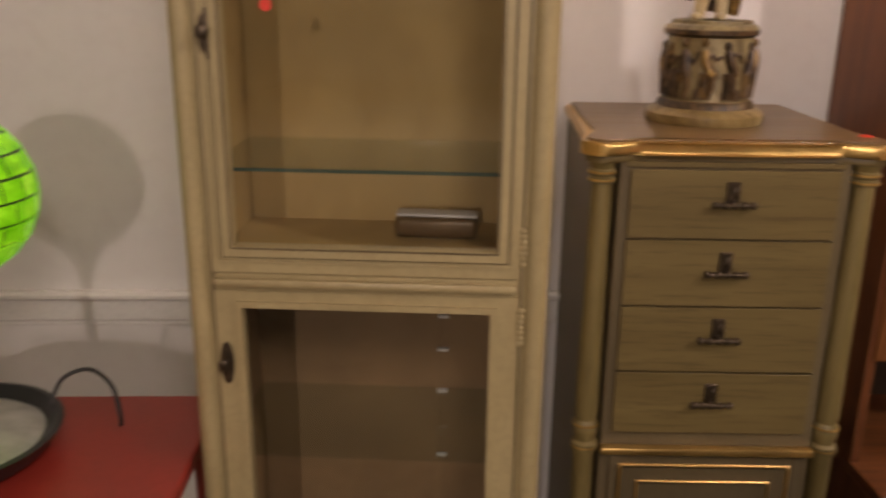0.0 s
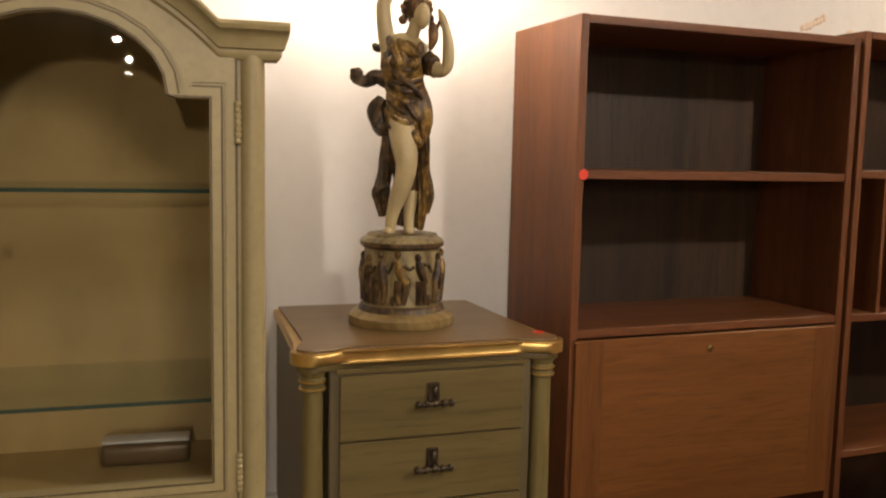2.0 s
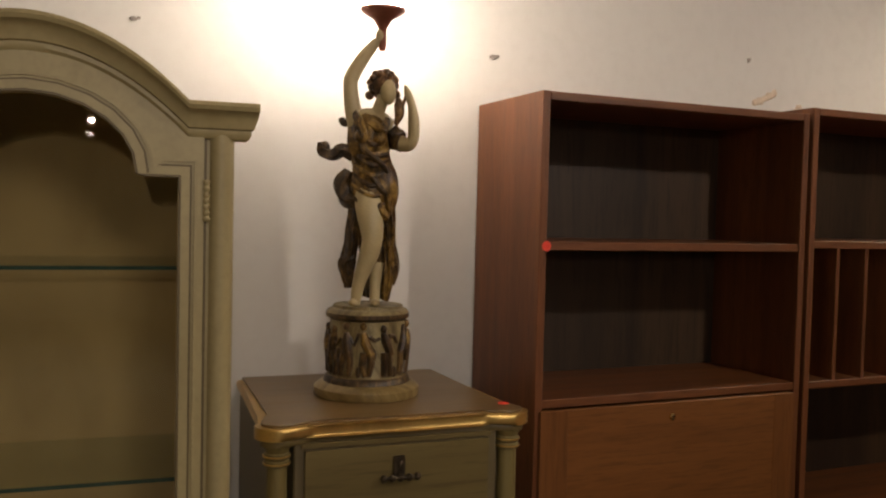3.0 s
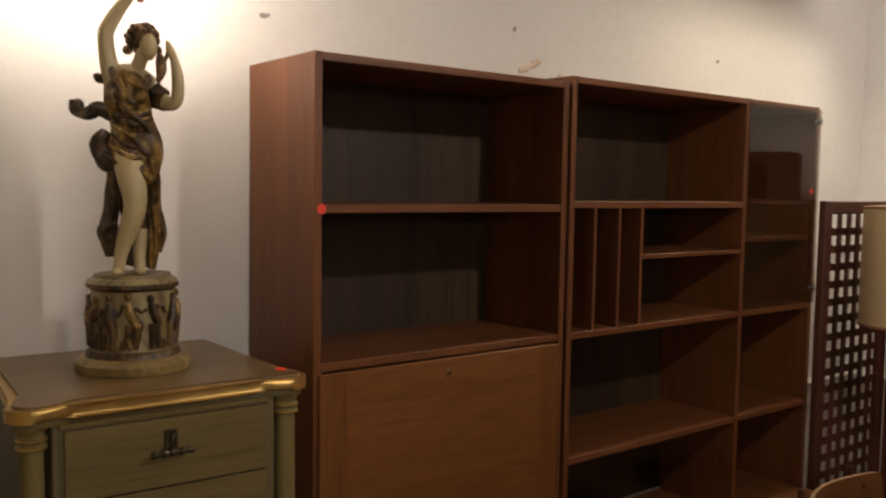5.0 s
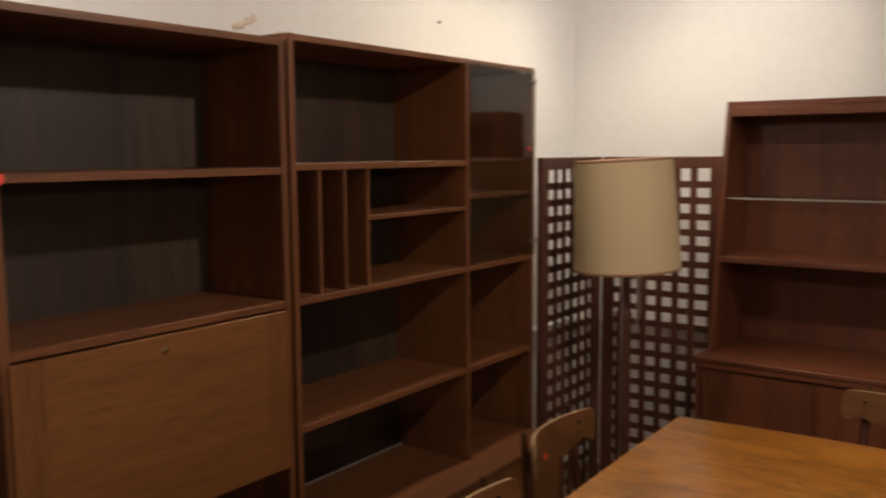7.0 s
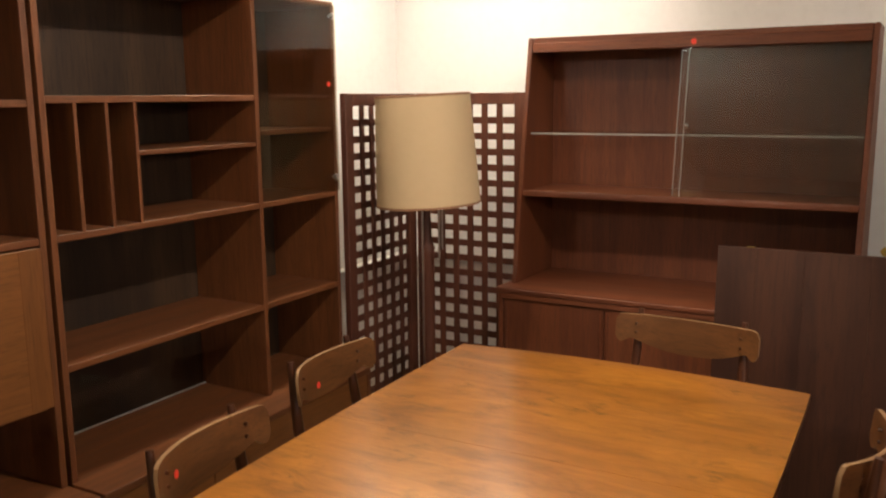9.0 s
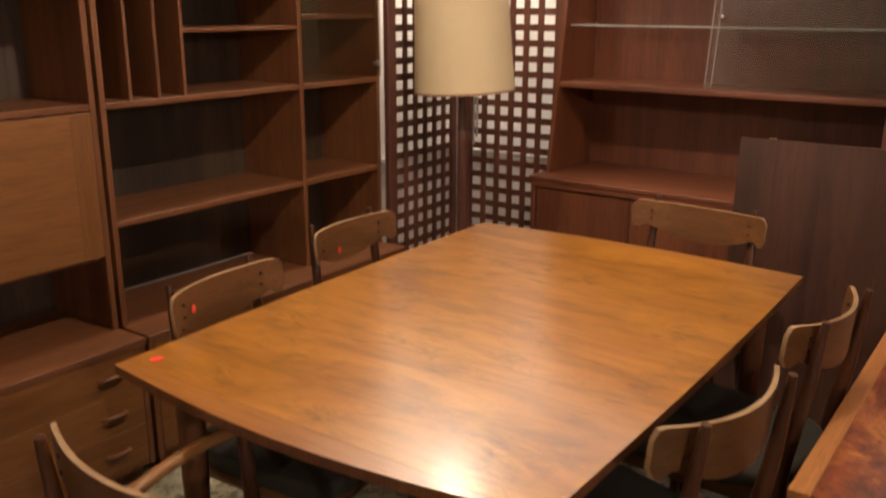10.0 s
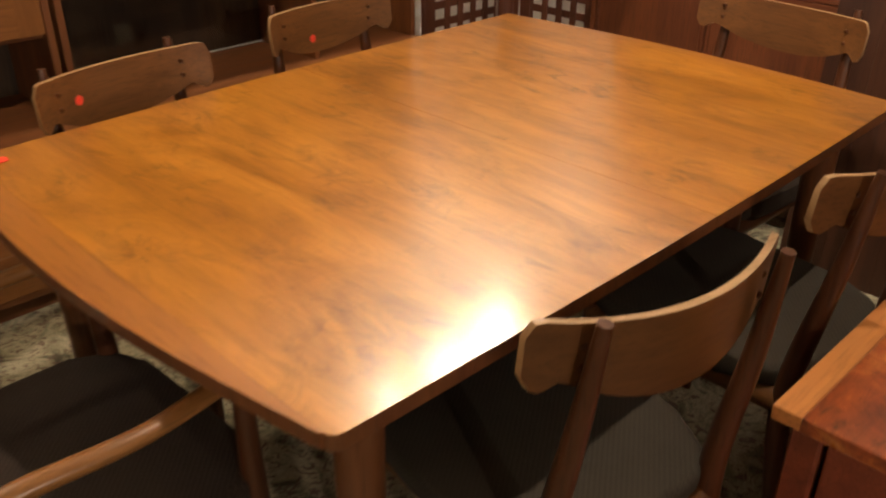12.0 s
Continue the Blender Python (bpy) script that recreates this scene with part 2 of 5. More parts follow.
M_CREAM = paint("aged_cream_paint", (0.405, 0.327, 0.164), 0.42, 0.08, 4, glaze=(0.28, 0.205, 0.085))
M_CREAM_D = paint("brown_glaze_line", (0.14, 0.10, 0.045), 0.5)
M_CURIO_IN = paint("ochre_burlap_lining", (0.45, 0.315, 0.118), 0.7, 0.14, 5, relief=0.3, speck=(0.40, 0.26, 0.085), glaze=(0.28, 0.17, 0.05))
# darker copy of the ochre lining: the lower compartment's shade is in the colour
M_CURIO_SHADED = paint("shaded_lining", (0.26, 0.160, 0.070), 0.6, 0.2, 5)
M_OLIVE = wood("olive_glazed_wood", (0.124, 0.088, 0.030), (0.200, 0.147, 0.053), "x", 0.42, 0.6, 0.5)
M_OLIVE_L = wood("pale_olive_column", (0.165, 0.122, 0.042), (0.26, 0.200, 0.075), "z", 0.42, 0.6, 0.5)
M_OLIVE_D = paint("olive_side", (0.15, 0.115, 0.060), 0.45, 0.15)
M_OLIVE_TOP = wood("brown_glazed_top", (0.125, 0.075, 0.028), (0.21, 0.130, 0.052), "x", 0.3, 0.6, 0.5)
M_GOLD = paint("worn_gold_leaf", (0.72, 0.48, 0.16), 0.32, 0.15, 20, 0.85, 0.15, (0.35, 0.2, 0.06))
M_BRONZE = paint("dark_bronze", (0.10, 0.075, 0.050), 0.35, 0.3, 60, 0.8, 0.2)
M_BRASS = paint("brass", (0.75, 0.55, 0.25), 0.25, 0.1, 30, 1.0, 0.05)
M_CHROME = paint("chrome", (0.75, 0.75, 0.75), 0.08, 0.04, 10, 1.0, 0)
M_STEEL = paint("brushed_steel", (0.5, 0.48, 0.46), 0.3, 0.1, 20, 1.0, 0.05)
M_WALL = paint("warm_white_wall", (0.76, 0.735, 0.71), 0.75, 0.035, 1.2, relief=0.12, speck=(0.69, 0.66, 0.635))
M_TRIM = paint("white_trim", (0.80, 0.78, 0.74), 0.45, 0.04, 4)
M_CEIL = paint("ceiling_paint", (0.70, 0.68, 0.65), 0.9, 0.03, 1.5, relief=0, speck=(0.68, 0.66, 0.63))
# for unseen walls only: the dark of the open showroom is put into the colour
M_UNSEEN_WALL = paint("unseen_gloom_wall", (0.46, 0.43, 0.38), 0.8, 0.1, 0.8)
M_CARPET = carpet_material()
M_GLASS = glass("clear_glass")
M_SMOKE = glass("smoked_glass", (0.80, 0.76, 0.70), 0.95)
M_SHELFGLASS = glass("greenish_shelf_glass", (0.93, 0.97, 0.94), 0.97, 0.03)
CLEAR = [M_GLASS, M_SMOKE, M_SHELFGLASS]
M_GREEN_EDGE = paint("green_glass_edge", (0.030, 0.062, 0.045), 0.1, 0.05, 10, 0, 0)
M_SHADE = paint("parchment_shade", (0.64, 0.475, 0.275), 0.8, 0.03, 1.5, relief=0.05, speck=(0.60, 0.445, 0.255))
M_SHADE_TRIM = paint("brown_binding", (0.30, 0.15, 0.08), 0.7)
M_SEAT = weave_material("dark_brown_weave", (0.018, 0.011, 0.008), (0.036, 0.024, 0.017))
M_SEAT_G = weave_material("grey_olive_weave", (0.029, 0.023, 0.016), (0.044, 0.035, 0.025))


def leather_material():
    m, nodes, links, bsdf = nodes_of("black_leather")
    v = coords(nodes, links, (1, 1, 1), vary=False)
    crease = noise_tex(nodes, links, coords(nodes, links, (5, 16, 9), (0, 0, 0.5), False), 1.6, 6, 0.6, 1.8)
    pore = noise_tex(nodes, links, v, 420, 2)
    links.new(ramp(nodes, links, crease, [(0.3, (0.008, 0.008, 0.010)), (0.7, (0.018, 0.018, 0.022))]), bsdf.inputs["Base Color"])
    both = nodes.new("ShaderNodeMath")
    both.operation = "MULTIPLY_ADD"
    both.inputs[1].default_value = 0.06
    links.new(pore, both.inputs[0])
    links.new(crease, both.inputs[2])
    bsdf.inputs["Roughness"].default_value = 0.33
    bump(nodes, links, both.outputs[0], bsdf, 0.9, 0.012)
    return m


M_LEATHER = leather_material()
M_RED = paint("red_lacquer", (0.34, 0.035, 0.022), 0.45, 0.15, 3)
M_REDDOT = paint("red_sticker", (0.85, 0.06, 0.03), 0.6, 0.03, 5, relief=0)
M_BLACK = paint("black_enamel", (0.02, 0.02, 0.02), 0.35, 0.2, 10)
M_SILVER = paint("silver_paint", (0.60, 0.58, 0.54), 0.4, 0.06, 8, 0.0, 0)
M_CASE = paint("bronze_lacquer", (0.12, 0.072, 0.026), 0.4, 0.2, 12, 0.2, 0)
M_STRIP = paint("pale_plastic_strip", (0.32, 0.30, 0.27), 0.3, 0.06, 8)
M_PEWTER = paint("hammered_pewter", (0.55, 0.53, 0.51), 0.35, 0.2, 25, 0.7, 0.6)
M_SKIN = paint("ivory_plaster", (0.50, 0.40, 0.22), 0.42, 0.12, 14)


def patina(name, dark, mid, light, scale, rough=0.38, metal=0.0, low=0.40, high=0.66):
    """Worn paint: dark in blotches and streaks, bright on the rubbed spots."""
    m, nodes, links, bsdf = nodes_of(name)
    v = coords(nodes, links, (1, 1, 0.55))
    n = noise_tex(nodes, links, v, scale, 6, 0.7, 0.8)
    links.new(ramp(nodes, links, n, [(low, dark), ((low + high) / 2, mid), (high, light)]), bsdf.inputs["Base Color"])
    bsdf.inputs["Metallic"].default_value, bsdf.inputs["Roughness"].default_value = metal, rough
    bump(nodes, links, n, bsdf, 0.5, 0.003)
    return m


M_ROBE = patina("gilded_brown_plaster", (0.034, 0.018, 0.006), (0.19, 0.112, 0.030), (0.44, 0.28, 0.075), 40, 0.34, 0.25)
M_ROBE_D = patina("umber_plaster", (0.022, 0.012, 0.005), (0.080, 0.046, 0.018), (0.22, 0.135, 0.047), 40, 0.4, 0.1)
M_FOOT = patina("rubbed_gilt_foot", (0.15, 0.095, 0.030), (0.26, 0.18, 0.065), (0.37, 0.28, 0.125), 9, 0.4, 0.1)
M_HAIR = patina("brown_gilt_curls", (0.05, 0.026, 0.012), (0.16, 0.085, 0.040), (0.34, 0.20, 0.09), 60, 0.4, 0.1)
M_RELIEF = patina("stained_ivory", (0.075, 0.050, 0.020), (0.19, 0.140, 0.060), (0.33, 0.265, 0.13), 22, 0.45, 0.0, 0.34, 0.64)
M_LAMP = emitter("lit_frosted_glass", (1.0, 0.84, 0.66), 185.0)
M_SPOTFACE = emitter("lit_spot_face", (1.0, 0.85, 0.65), 25.0)
M_CUP = paint("copper_cup", (0.30, 0.11, 0.07), 0.4, 0.2, 20, 0.6)
M_PLASTER = paint("torn_paper", (0.72, 0.60, 0.48), 0.9, 0.1, 30, relief=0.4)
M_HOLE = paint("dark_anchor", (0.36, 0.32, 0.29), 0.7)
M_PINK = paint("dusty_pink_plush", (0.36, 0.13, 0.10), 0.95, 0.25, 40, 0, 0.8)
M_YELLOW = paint("yellow_petals", (0.62, 0.40, 0.06), 0.6, 0.2, 40)
M_TWIG = paint("dark_twig", (0.05, 0.035, 0.02), 0.7)


def mosaic_material():
    m, nodes, links, bsdf = nodes_of("green_mosaic_glass")
    v = coords(nodes, links, (1, 1, 1), vary=False)
    n = noise_tex(nodes, links, v, 30, 3)
    oi = nodes.new("ShaderNodeObjectInfo")
    c = ramp(nodes, links, n, [(0.35, (0.10, 0.42, 0.0)), (0.6, (0.28, 0.75, 0.01)), (0.75, (0.6, 0.9, 0.05))])
    c = mix(nodes, links, ramp(nodes, links, oi.outputs["Random"], [(0, (0, 0, 0)), (1, (0.6, 0.6, 0.6))]), c, (0.16, 0.6, 0.0))
    links.new(c, bsdf.inputs["Base Color"])
    links.new(c, bsdf.inputs["Emission Color"])
    bsdf.inputs["Emission Strength"].default_value = 0.4
    bsdf.inputs["Roughness"].default_value = 0.2
    return m


M_MOSAIC = mosaic_material()

# ---- mesh helpers ----


def thing(name, m, label, category, group="", kind=""):
    ob = new(name)
    ob.empty_display_size = 0.05
    ob.matrix_world = m
    return tagged(ob, label, category, group, kind)


def mesh_of(name, bm, mats, smooth=False):
    me = bpy.data.meshes.new(name)
    bmesh.ops.recalc_face_normals(bm, faces=bm.faces)
    bm.to_mesh(me)
    bm.free()
    for m in mats if isinstance(mats, (list, tuple)) else [mats]:
        me.materials.append(m)
    if smooth:
        me.shade_smooth()
        me.set_sharp_from_angle(angle=radians(40))
    return me


def part(name, bm, material, parent=None, label="", smooth=False, at=None):
    ob = new(name, mesh_of(name, bm, material, smooth))
    if parent:
        ob.parent = parent
    if at is not None:
        ob.matrix_basis = at
    if material in CLEAR:
        ob.visible_shadow = False
    return tagged(ob, label)


def solid(name, bm, material, label, category, group="", kind="", smooth=False):
    return tagged(part(name, bm, material, None, "", smooth), label, category, group, kind)


def box(x0, x1, y0, y1, z0, z1, bevel=0.002, bm=None, mat=0, seg=1):
    b = bmesh.new()
    bmesh.ops.create_cube(b, size=1.0)
    for v in b.verts:
        v.co = Vector((x0 + (v.co.x + 0.5) * (x1 - x0), y0 + (v.co.y + 0.5) * (y1 - y0), z0 + (v.co.z + 0.5) * (z1 - z0)))
    if bevel:
        bmesh.ops.bevel(b, geom=list(b.edges), offset=bevel, segments=seg, affect="EDGES", profile=0.5)
    for f in b.faces:
        f.material_index = mat
    return merge(bm, b)


def merge(bm, b):
    if bm is None:
        return b
    me = bpy.data.meshes.new("tmp")
    b.to_mesh(me)
    b.free()
    bm.from_mesh(me)
    bpy.data.meshes.remove(me)
    return bm


def lathe(profile, segs=32, bm=None, mat=0, centre=(0, 0), wave=None):
    b = bmesh.new()
    rings = []
    for r, z in profile:
        ring = []
        for i in range(segs):
            a = 2 * math.pi * i / segs
            rr = r * (wave(a, z) if wave else 1)
            ring.append(b.verts.new((centre[0] + rr * math.cos(a), centre[1] + rr * math.sin(a), z)))
        rings.append(ring)
    for p, q in zip(rings, rings[1:]):
        for i in range(segs):
            b.faces.new((p[i], p[(i + 1) % segs], q[(i + 1) % segs], q[i]))
    for ring in (rings[0], rings[-1]):
        if (ring[0].co - ring[segs // 2].co).length > 1e-5:
            b.faces.new(ring)
    for f in b.faces:
        f.material_index = mat
    return merge(bm, b)


def tube(points, radii, segs=10, bm=None, mat=0, flat=1.0, folds=0, depth=0.0):
    """A tube along points, each with its radius; flat squeezes it across; folds gives it flutes."""
    b = bmesh.new()
    pts = [Vector(p) for p in points]
    if not isinstance(radii, (list, tuple)):
        radii = [radii] * len(pts)
    rings, side = [], None
    for i, p in enumerate(pts):
        d = (pts[min(i + 1, len(pts) - 1)] - pts[max(i - 1, 0)]).normalized()
        if side is None:
            side = d.cross(Vector((0, 0, 1)) if abs(d.z) < 0.85 else Vector((0, 1, 0))).normalized()
        side = (side - d * side.dot(d)).normalized()
        up = d.cross(side)
        ring = []
        for k in range(segs):
            a = 2 * math.pi * k / segs
            rr = radii[i] * (1 + (depth * math.sin(folds * a + i * 0.35) if folds else 0))
            ring.append(b.verts.new(p + side * math.cos(a) * rr + up * math.sin(a) * rr * flat))
        rings.append(ring)
    for p, q in zip(rings, rings[1:]):
        for k in range(segs):
            b.faces.new((p[k], p[(k + 1) % segs], q[(k + 1) % segs], q[k]))
    b.faces.new(rings[0])
    b.faces.new(rings[-1])
    for f in b.faces:
        f.material_index = mat
    return merge(bm, b)


def curve_pts(pts, n=6):
    """A smooth run of points through pts."""
    pts = [Vector(p) for p in pts]
    out = []
    for i in range(len(pts) - 1):
        p0, p1, p2, p3 = pts[max(i - 1, 0)], pts[i], pts[i + 1], pts[min(i + 2, len(pts) - 1)]
        for k in range(n):
            t = k / n
            out.append(0.5 * (2 * p1 + (p2 - p0) * t + (2 * p0 - 5 * p1 + 4 * p2 - p3) * t * t + (3 * p1 - p0 - 3 * p2 + p3) * t ** 3))
    return out + [pts[-1]]


def smooth_radii(rs, n=6):
    return [v.x for v in curve_pts([(r, 0, 0) for r in rs], n)]


def blob(centre, radii, bm=None, mat=0, u=16, v=10):
    b = bmesh.new()
    bmesh.ops.create_uvsphere(b, u_segments=u, v_segments=v, radius=1)
    for w in b.verts:
        w.co = Vector(centre) + Vector((w.co.x * radii[0], w.co.y * radii[1], w.co.z * radii[2]))
    for f in b.faces:
        f.material_index = mat
    return merge(bm, b)


def slab(outline, z0, z1, bevel=0.0, bm=None, mat=0, seg=2):
    """A flat plate of the given outline (x, y), from z0 to z1."""
    b = bmesh.new()
    low = [b.verts.new((x, y, z0)) for x, y in outline]
    top = [b.verts.new((x, y, z1)) for x, y in outline]
    b.faces.new(low)
    f = b.faces.new(top)
    n = len(outline)
    for i in range(n):
        b.faces.new((low[i], low[(i + 1) % n], top[(i + 1) % n], top[i]))
    if bevel:
        edges = [e for e in b.edges if abs(e.verts[0].co.z - e.verts[1].co.z) < 1e-6]
        bmesh.ops.bevel(b, geom=edges, offset=bevel, segments=seg, affect="EDGES", profile=0.5)
    for f in b.faces:
        f.material_index = mat
    return merge(bm, b)


def ring_plate(outer, inner, y0, y1, mat=0, bm=None):
    """A frame in the x, z plane between two outlines of as many points, from y0 (front) to y1."""
    b = bmesh.new()
    n = len(outer)
    sets = [[b.verts.new((x, y, z)) for x, z in line] for y in (y0, y1) for line in (outer, inner)]
    fo, fi, bo, bi = sets
    for i in range(n):
        j = (i + 1) % n
        b.faces.new((fo[i], fo[j], fi[j], fi[i]))
        b.faces.new((bo[i], bi[i], bi[j], bo[j]))
        b.faces.new((fo[i], bo[i], bo[j], fo[j]))
        b.faces.new((fi[i], fi[j], bi[j], bi[i]))
    for f in b.faces:
        f.material_index = mat
    return merge(bm, b)


def sticker(where, normal, r=0.009, label="small round red price sticker"):
    """A thin red dot on a surface."""
    bm = lathe([(r, 0), (r, 0.0012), (r * 0.9, 0.0016)], 14)
    ob = solid("price_sticker", bm, M_REDDOT, label, "sticker", "price stickers")
    q = Vector(normal).to_track_quat("Z", "Y")
    ob.matrix_world = Matrix.Translation(Vector(where) + Vector(normal) * 0.0005) @ q.to_matrix().to_4x4()
    return ob


# ---- setting ----
XW, YW, H = 4.15, 1.94, 2.75
XL, YN = -3.6, -10.5
solid("floor", box(XL, XW, YN, YW, -0.1, 0.0, 0), M_CARPET, "worn patterned carpet in beige, green and brown", "floor", kind="structure")
solid("wall_north", box(XL - 0.12, XW + 0.12, YW, YW + 0.12, -0.1, H + 0.1, 0), M_WALL, "warm white painted wall with old anchor holes", "wall", kind="structure")
solid("wall_east", box(XW, XW + 0.12, YN, YW, -0.1, H + 0.1, 0), M_WALL, "warm white painted wall behind the hutch", "wall", kind="structure")
# west and south walls are added out of view to close the room
solid("wall_west", box(XL - 0.12, XL, YN, YW, -0.1, H + 0.1, 0), M_UNSEEN_WALL, "unseen closing wall, showroom gloom painted into its colour", "wall", kind="structure")
solid("wall_south", box(XL - 0.12, XW + 0.12, YN - 0.12, YN, -0.1, H + 0.1, 0), M_UNSEEN_WALL, "unseen closing wall, showroom gloom painted into its colour", "wall", kind="structure")
solid("ceiling", box(XL, XW, YN, YW, H, H + 0.1, 0), M_CEIL, "plain off-white ceiling", "ceiling", kind="structure")


def rail_profile(along, at, a0, a1, sign):
    """A chair rail with a wide flat band and a thin groove below it."""
    bm = bmesh.new()
    for d, z0, z1, bv in ((0.034, 0.744, 0.764, 0.006), (0.012, 0.686, 0.746, 0.002), (0.006, 0.672, 0.682, 0.002)):
        lo, hi = sorted((at, at + sign * d))
        box(*((a0, a1, lo, hi) if along == "x" else (lo, hi, a0, a1)), z0, z1, bv, bm)
    return bm


solid("trim_north", rail_profile("x", YW, XL, XW - 0.03, -1), M_TRIM, "white painted chair rail on the wall", "trim", kind="structure")
solid("trim_east", rail_profile("y", XW, YN, YW - 0.03, -1), M_TRIM, "white painted chair rail on the wall", "trim", kind="structure")
solid("baseboard_north", box(XL, XW - 0.03, YW - 0.016, YW, 0, 0.11, 0.004), M_TRIM, "white painted baseboard", "baseboard", kind="structure")
solid("baseboard_east", box(XW - 0.016, XW, YN, YW - 0.02, 0, 0.11, 0.004), M_TRIM, "white painted baseboard", "baseboard", kind="structure")

# ceiling spots: a can, a glowing face
for eye, target, *rest in SPOTS + [((1.45, 0.99, 2.58), (3.2, 0.5, 1.4)), ((-1.41, -9.57, 2.55), (-1.41, -7.87, 0.6))]:
    sp = thing("ceiling_spot", look(eye, target), "small round lit ceiling spot lamp", "lamp", "ceiling spots")
    part("can", lathe([(0.052, 0.10), (0.055, 0.02), (0.055, -0.005), (0.050, -0.005), (0.046, 0.09)], 20), M_BLACK, sp, "black metal can", True)
    part("bulb_face", lathe([(0.044, 0.025), (0.044, 0.03)], 20), M_SPOTFACE, sp, "glowing lamp face")
    stem = tube([(0, 0, 0.1), Vector((0, 0, 0.1)) + look(eye, target).to_3x3().inverted() @ Vector((0, 0, H - eye[2]))], 0.01, 8)
    part("stem", stem, M_BLACK, sp)

# marks on the wall
for x, z, w, hgt in ((0.18, 2.037, 0.018, 0.010), (1.072, 2.035, 0.022, 0.014), (1.931, 2.105, 0.010, 0.016), (2.997, 2.111, 0.012, 0.014)):
    bm = blob((x, YW - 0.002, z), (w / 2, 0.004, hgt / 2), None, 0, 10, 6)
    blob((x + w * 0.6, YW - 0.002, z + 0.003), (w / 4, 0.003, hgt / 3), bm, 0, 8, 6)
    solid("wall_anchor", bm, M_HOLE, "small grey screw anchor stuck in the wall", "wall anchor", "wall anchors", smooth=True)
for x, z, w in ((1.997, 1.997, 0.075), (2.124, 1.966, 0.035)):
    bm = bmesh.new()
    rnd = random.Random(int(x * 100))
    for k in range(7):
        f = k / 6 - 0.5
        blob((x + f * w, YW - 0.004, z + f * 0.03 + rnd.uniform(-0.004, 0.004)), (w * 0.13, 0.006, rnd.uniform(0.008, 0.014)), bm, 0, 8, 6)
    solid("torn_label", bm, M_PLASTER, "crumpled torn paper label stuck on the wall", "paper", "torn labels", smooth=True)

# ---- left teak bookcase with a drop flap ----


def bookcase_left():
    x0, x1, yf, yb, zt, zb = 1.03, 1.832, 1.595, 1.93, 1.905, 0.485
    t = thing("teak_bookcase", pose(0, 0, 0), "teak bookcase with drop-front desk flap and drawer base", "bookcase")
    e = 0.020
    for a in (x0, x1 - e):
        part("side_panel", box(a, a + e, yf, yb, zb, zt, 0.0015), M_TEAK_Z, t)
    part("top_panel", box(x0 + e, x1 - e, yf, yb, zt - e, zt - 0.001, 0.0015), M_TEAK_X, t)
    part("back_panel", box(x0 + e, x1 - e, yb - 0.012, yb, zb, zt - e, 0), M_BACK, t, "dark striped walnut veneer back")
    part("shelf", box(x0 + e, x1 - e, yf + 0.002, yb - 0.012, 1.543, 1.563, 0.0015), M_TEAK_X, t)
    part("shelf", box(x0 + e, x1 - e, yf + 0.002, yb - 0.012, 1.178, 1.198, 0.0015), M_TEAK_X, t)
    part("shelf", box(x0 + e, x1 - e, yf + 0.03, yb - 0.012, 0.712, 0.730, 0.0015), M_TEAK_X, t)
    flap = part("flap_door", box(x0 + e * 0.6, x1 - e - 0.006, yf - 0.008, yf + 0.012, 0.731, 1.173, 0.0015), M_FLAP, t, "lighter teak drop-front flap")
    for a, b in ((x0 + e * 0.6, x0 + 0.086), (x1 - 0.092, x1 - e - 0.006)):
        part("edge_band", box(a, b, yf - 0.0088, yf - 0.008, 0.7315, 1.1725, 0.0003), M_FLAP_Z, flap, "upright-grained veneer band")
    lk = lathe([(0.009, 0), (0.009, 0.003), (0.006, 0.004)], 14)
    bmesh.ops.transform(lk, matrix=pose(1.412, yf - 0.008, 1.137, 90), verts=lk.verts)
    part("lock", lk, M_BRASS, flap, "brass keyhole lock", True)
    kh = box(1.4105, 1.4135, yf - 0.0135, yf - 0.0115, 1.131, 1.140, 0)
    part("keyhole", kh, M_BLACK, flap)
    # drawer base, deeper than the shelves
    by = 1.46
    part("base_top", box(x0, x1 + 0.004, by, yb, zb - 0.026, zb - 0.0005, 0.002), M_TEAK_X, t)
    for a in (x0, x1 - e):
        part("base_side", box(a, a + e, by + 0.004, yb, 0.055, zb - 0.026, 0.0015), M_TEAK_Z, t)
    part("base_bottom", box(x0 + e, x1 - e, by + 0.01, yb, 0.055, 0.075, 0.001), M_TEAK_X, t)
    part("plinth", box(x0 + 0.03, x1 - 0.03, by + 0.04, yb - 0.02, 0.0, 0.056, 0.001), M_TEAK_X, t)
    for k in range(3):
        z0 = 0.078 + k * 0.127
        dr = part("drawer", box(x0 + e + 0.002, x1 - e - 0.002, by + 0.004, by + 0.024, z0, z0 + 0.1255, 0.0006), M_FLAP, t)
        for cx in (1.155, 1.702):
            hb = tube(curve_pts([(cx - 0.038, by + 0.006, z0 + 0.062), (cx - 0.03, by - 0.012, z0 + 0.066), (cx, by - 0.016, z0 + 0.068), (cx + 0.03, by - 0.012, z0 + 0.066), (cx + 0.038, by + 0.006, z0 + 0.062)]), 0.008, 8, None, 0, 0.8)
            part("handle", hb, M_TEAK_X, dr, "carved teak lip handle", True)
    return t


bookcase_left()
sticker((1.049, 1.597, 1.553), (0, -1, 0), 0.0125)


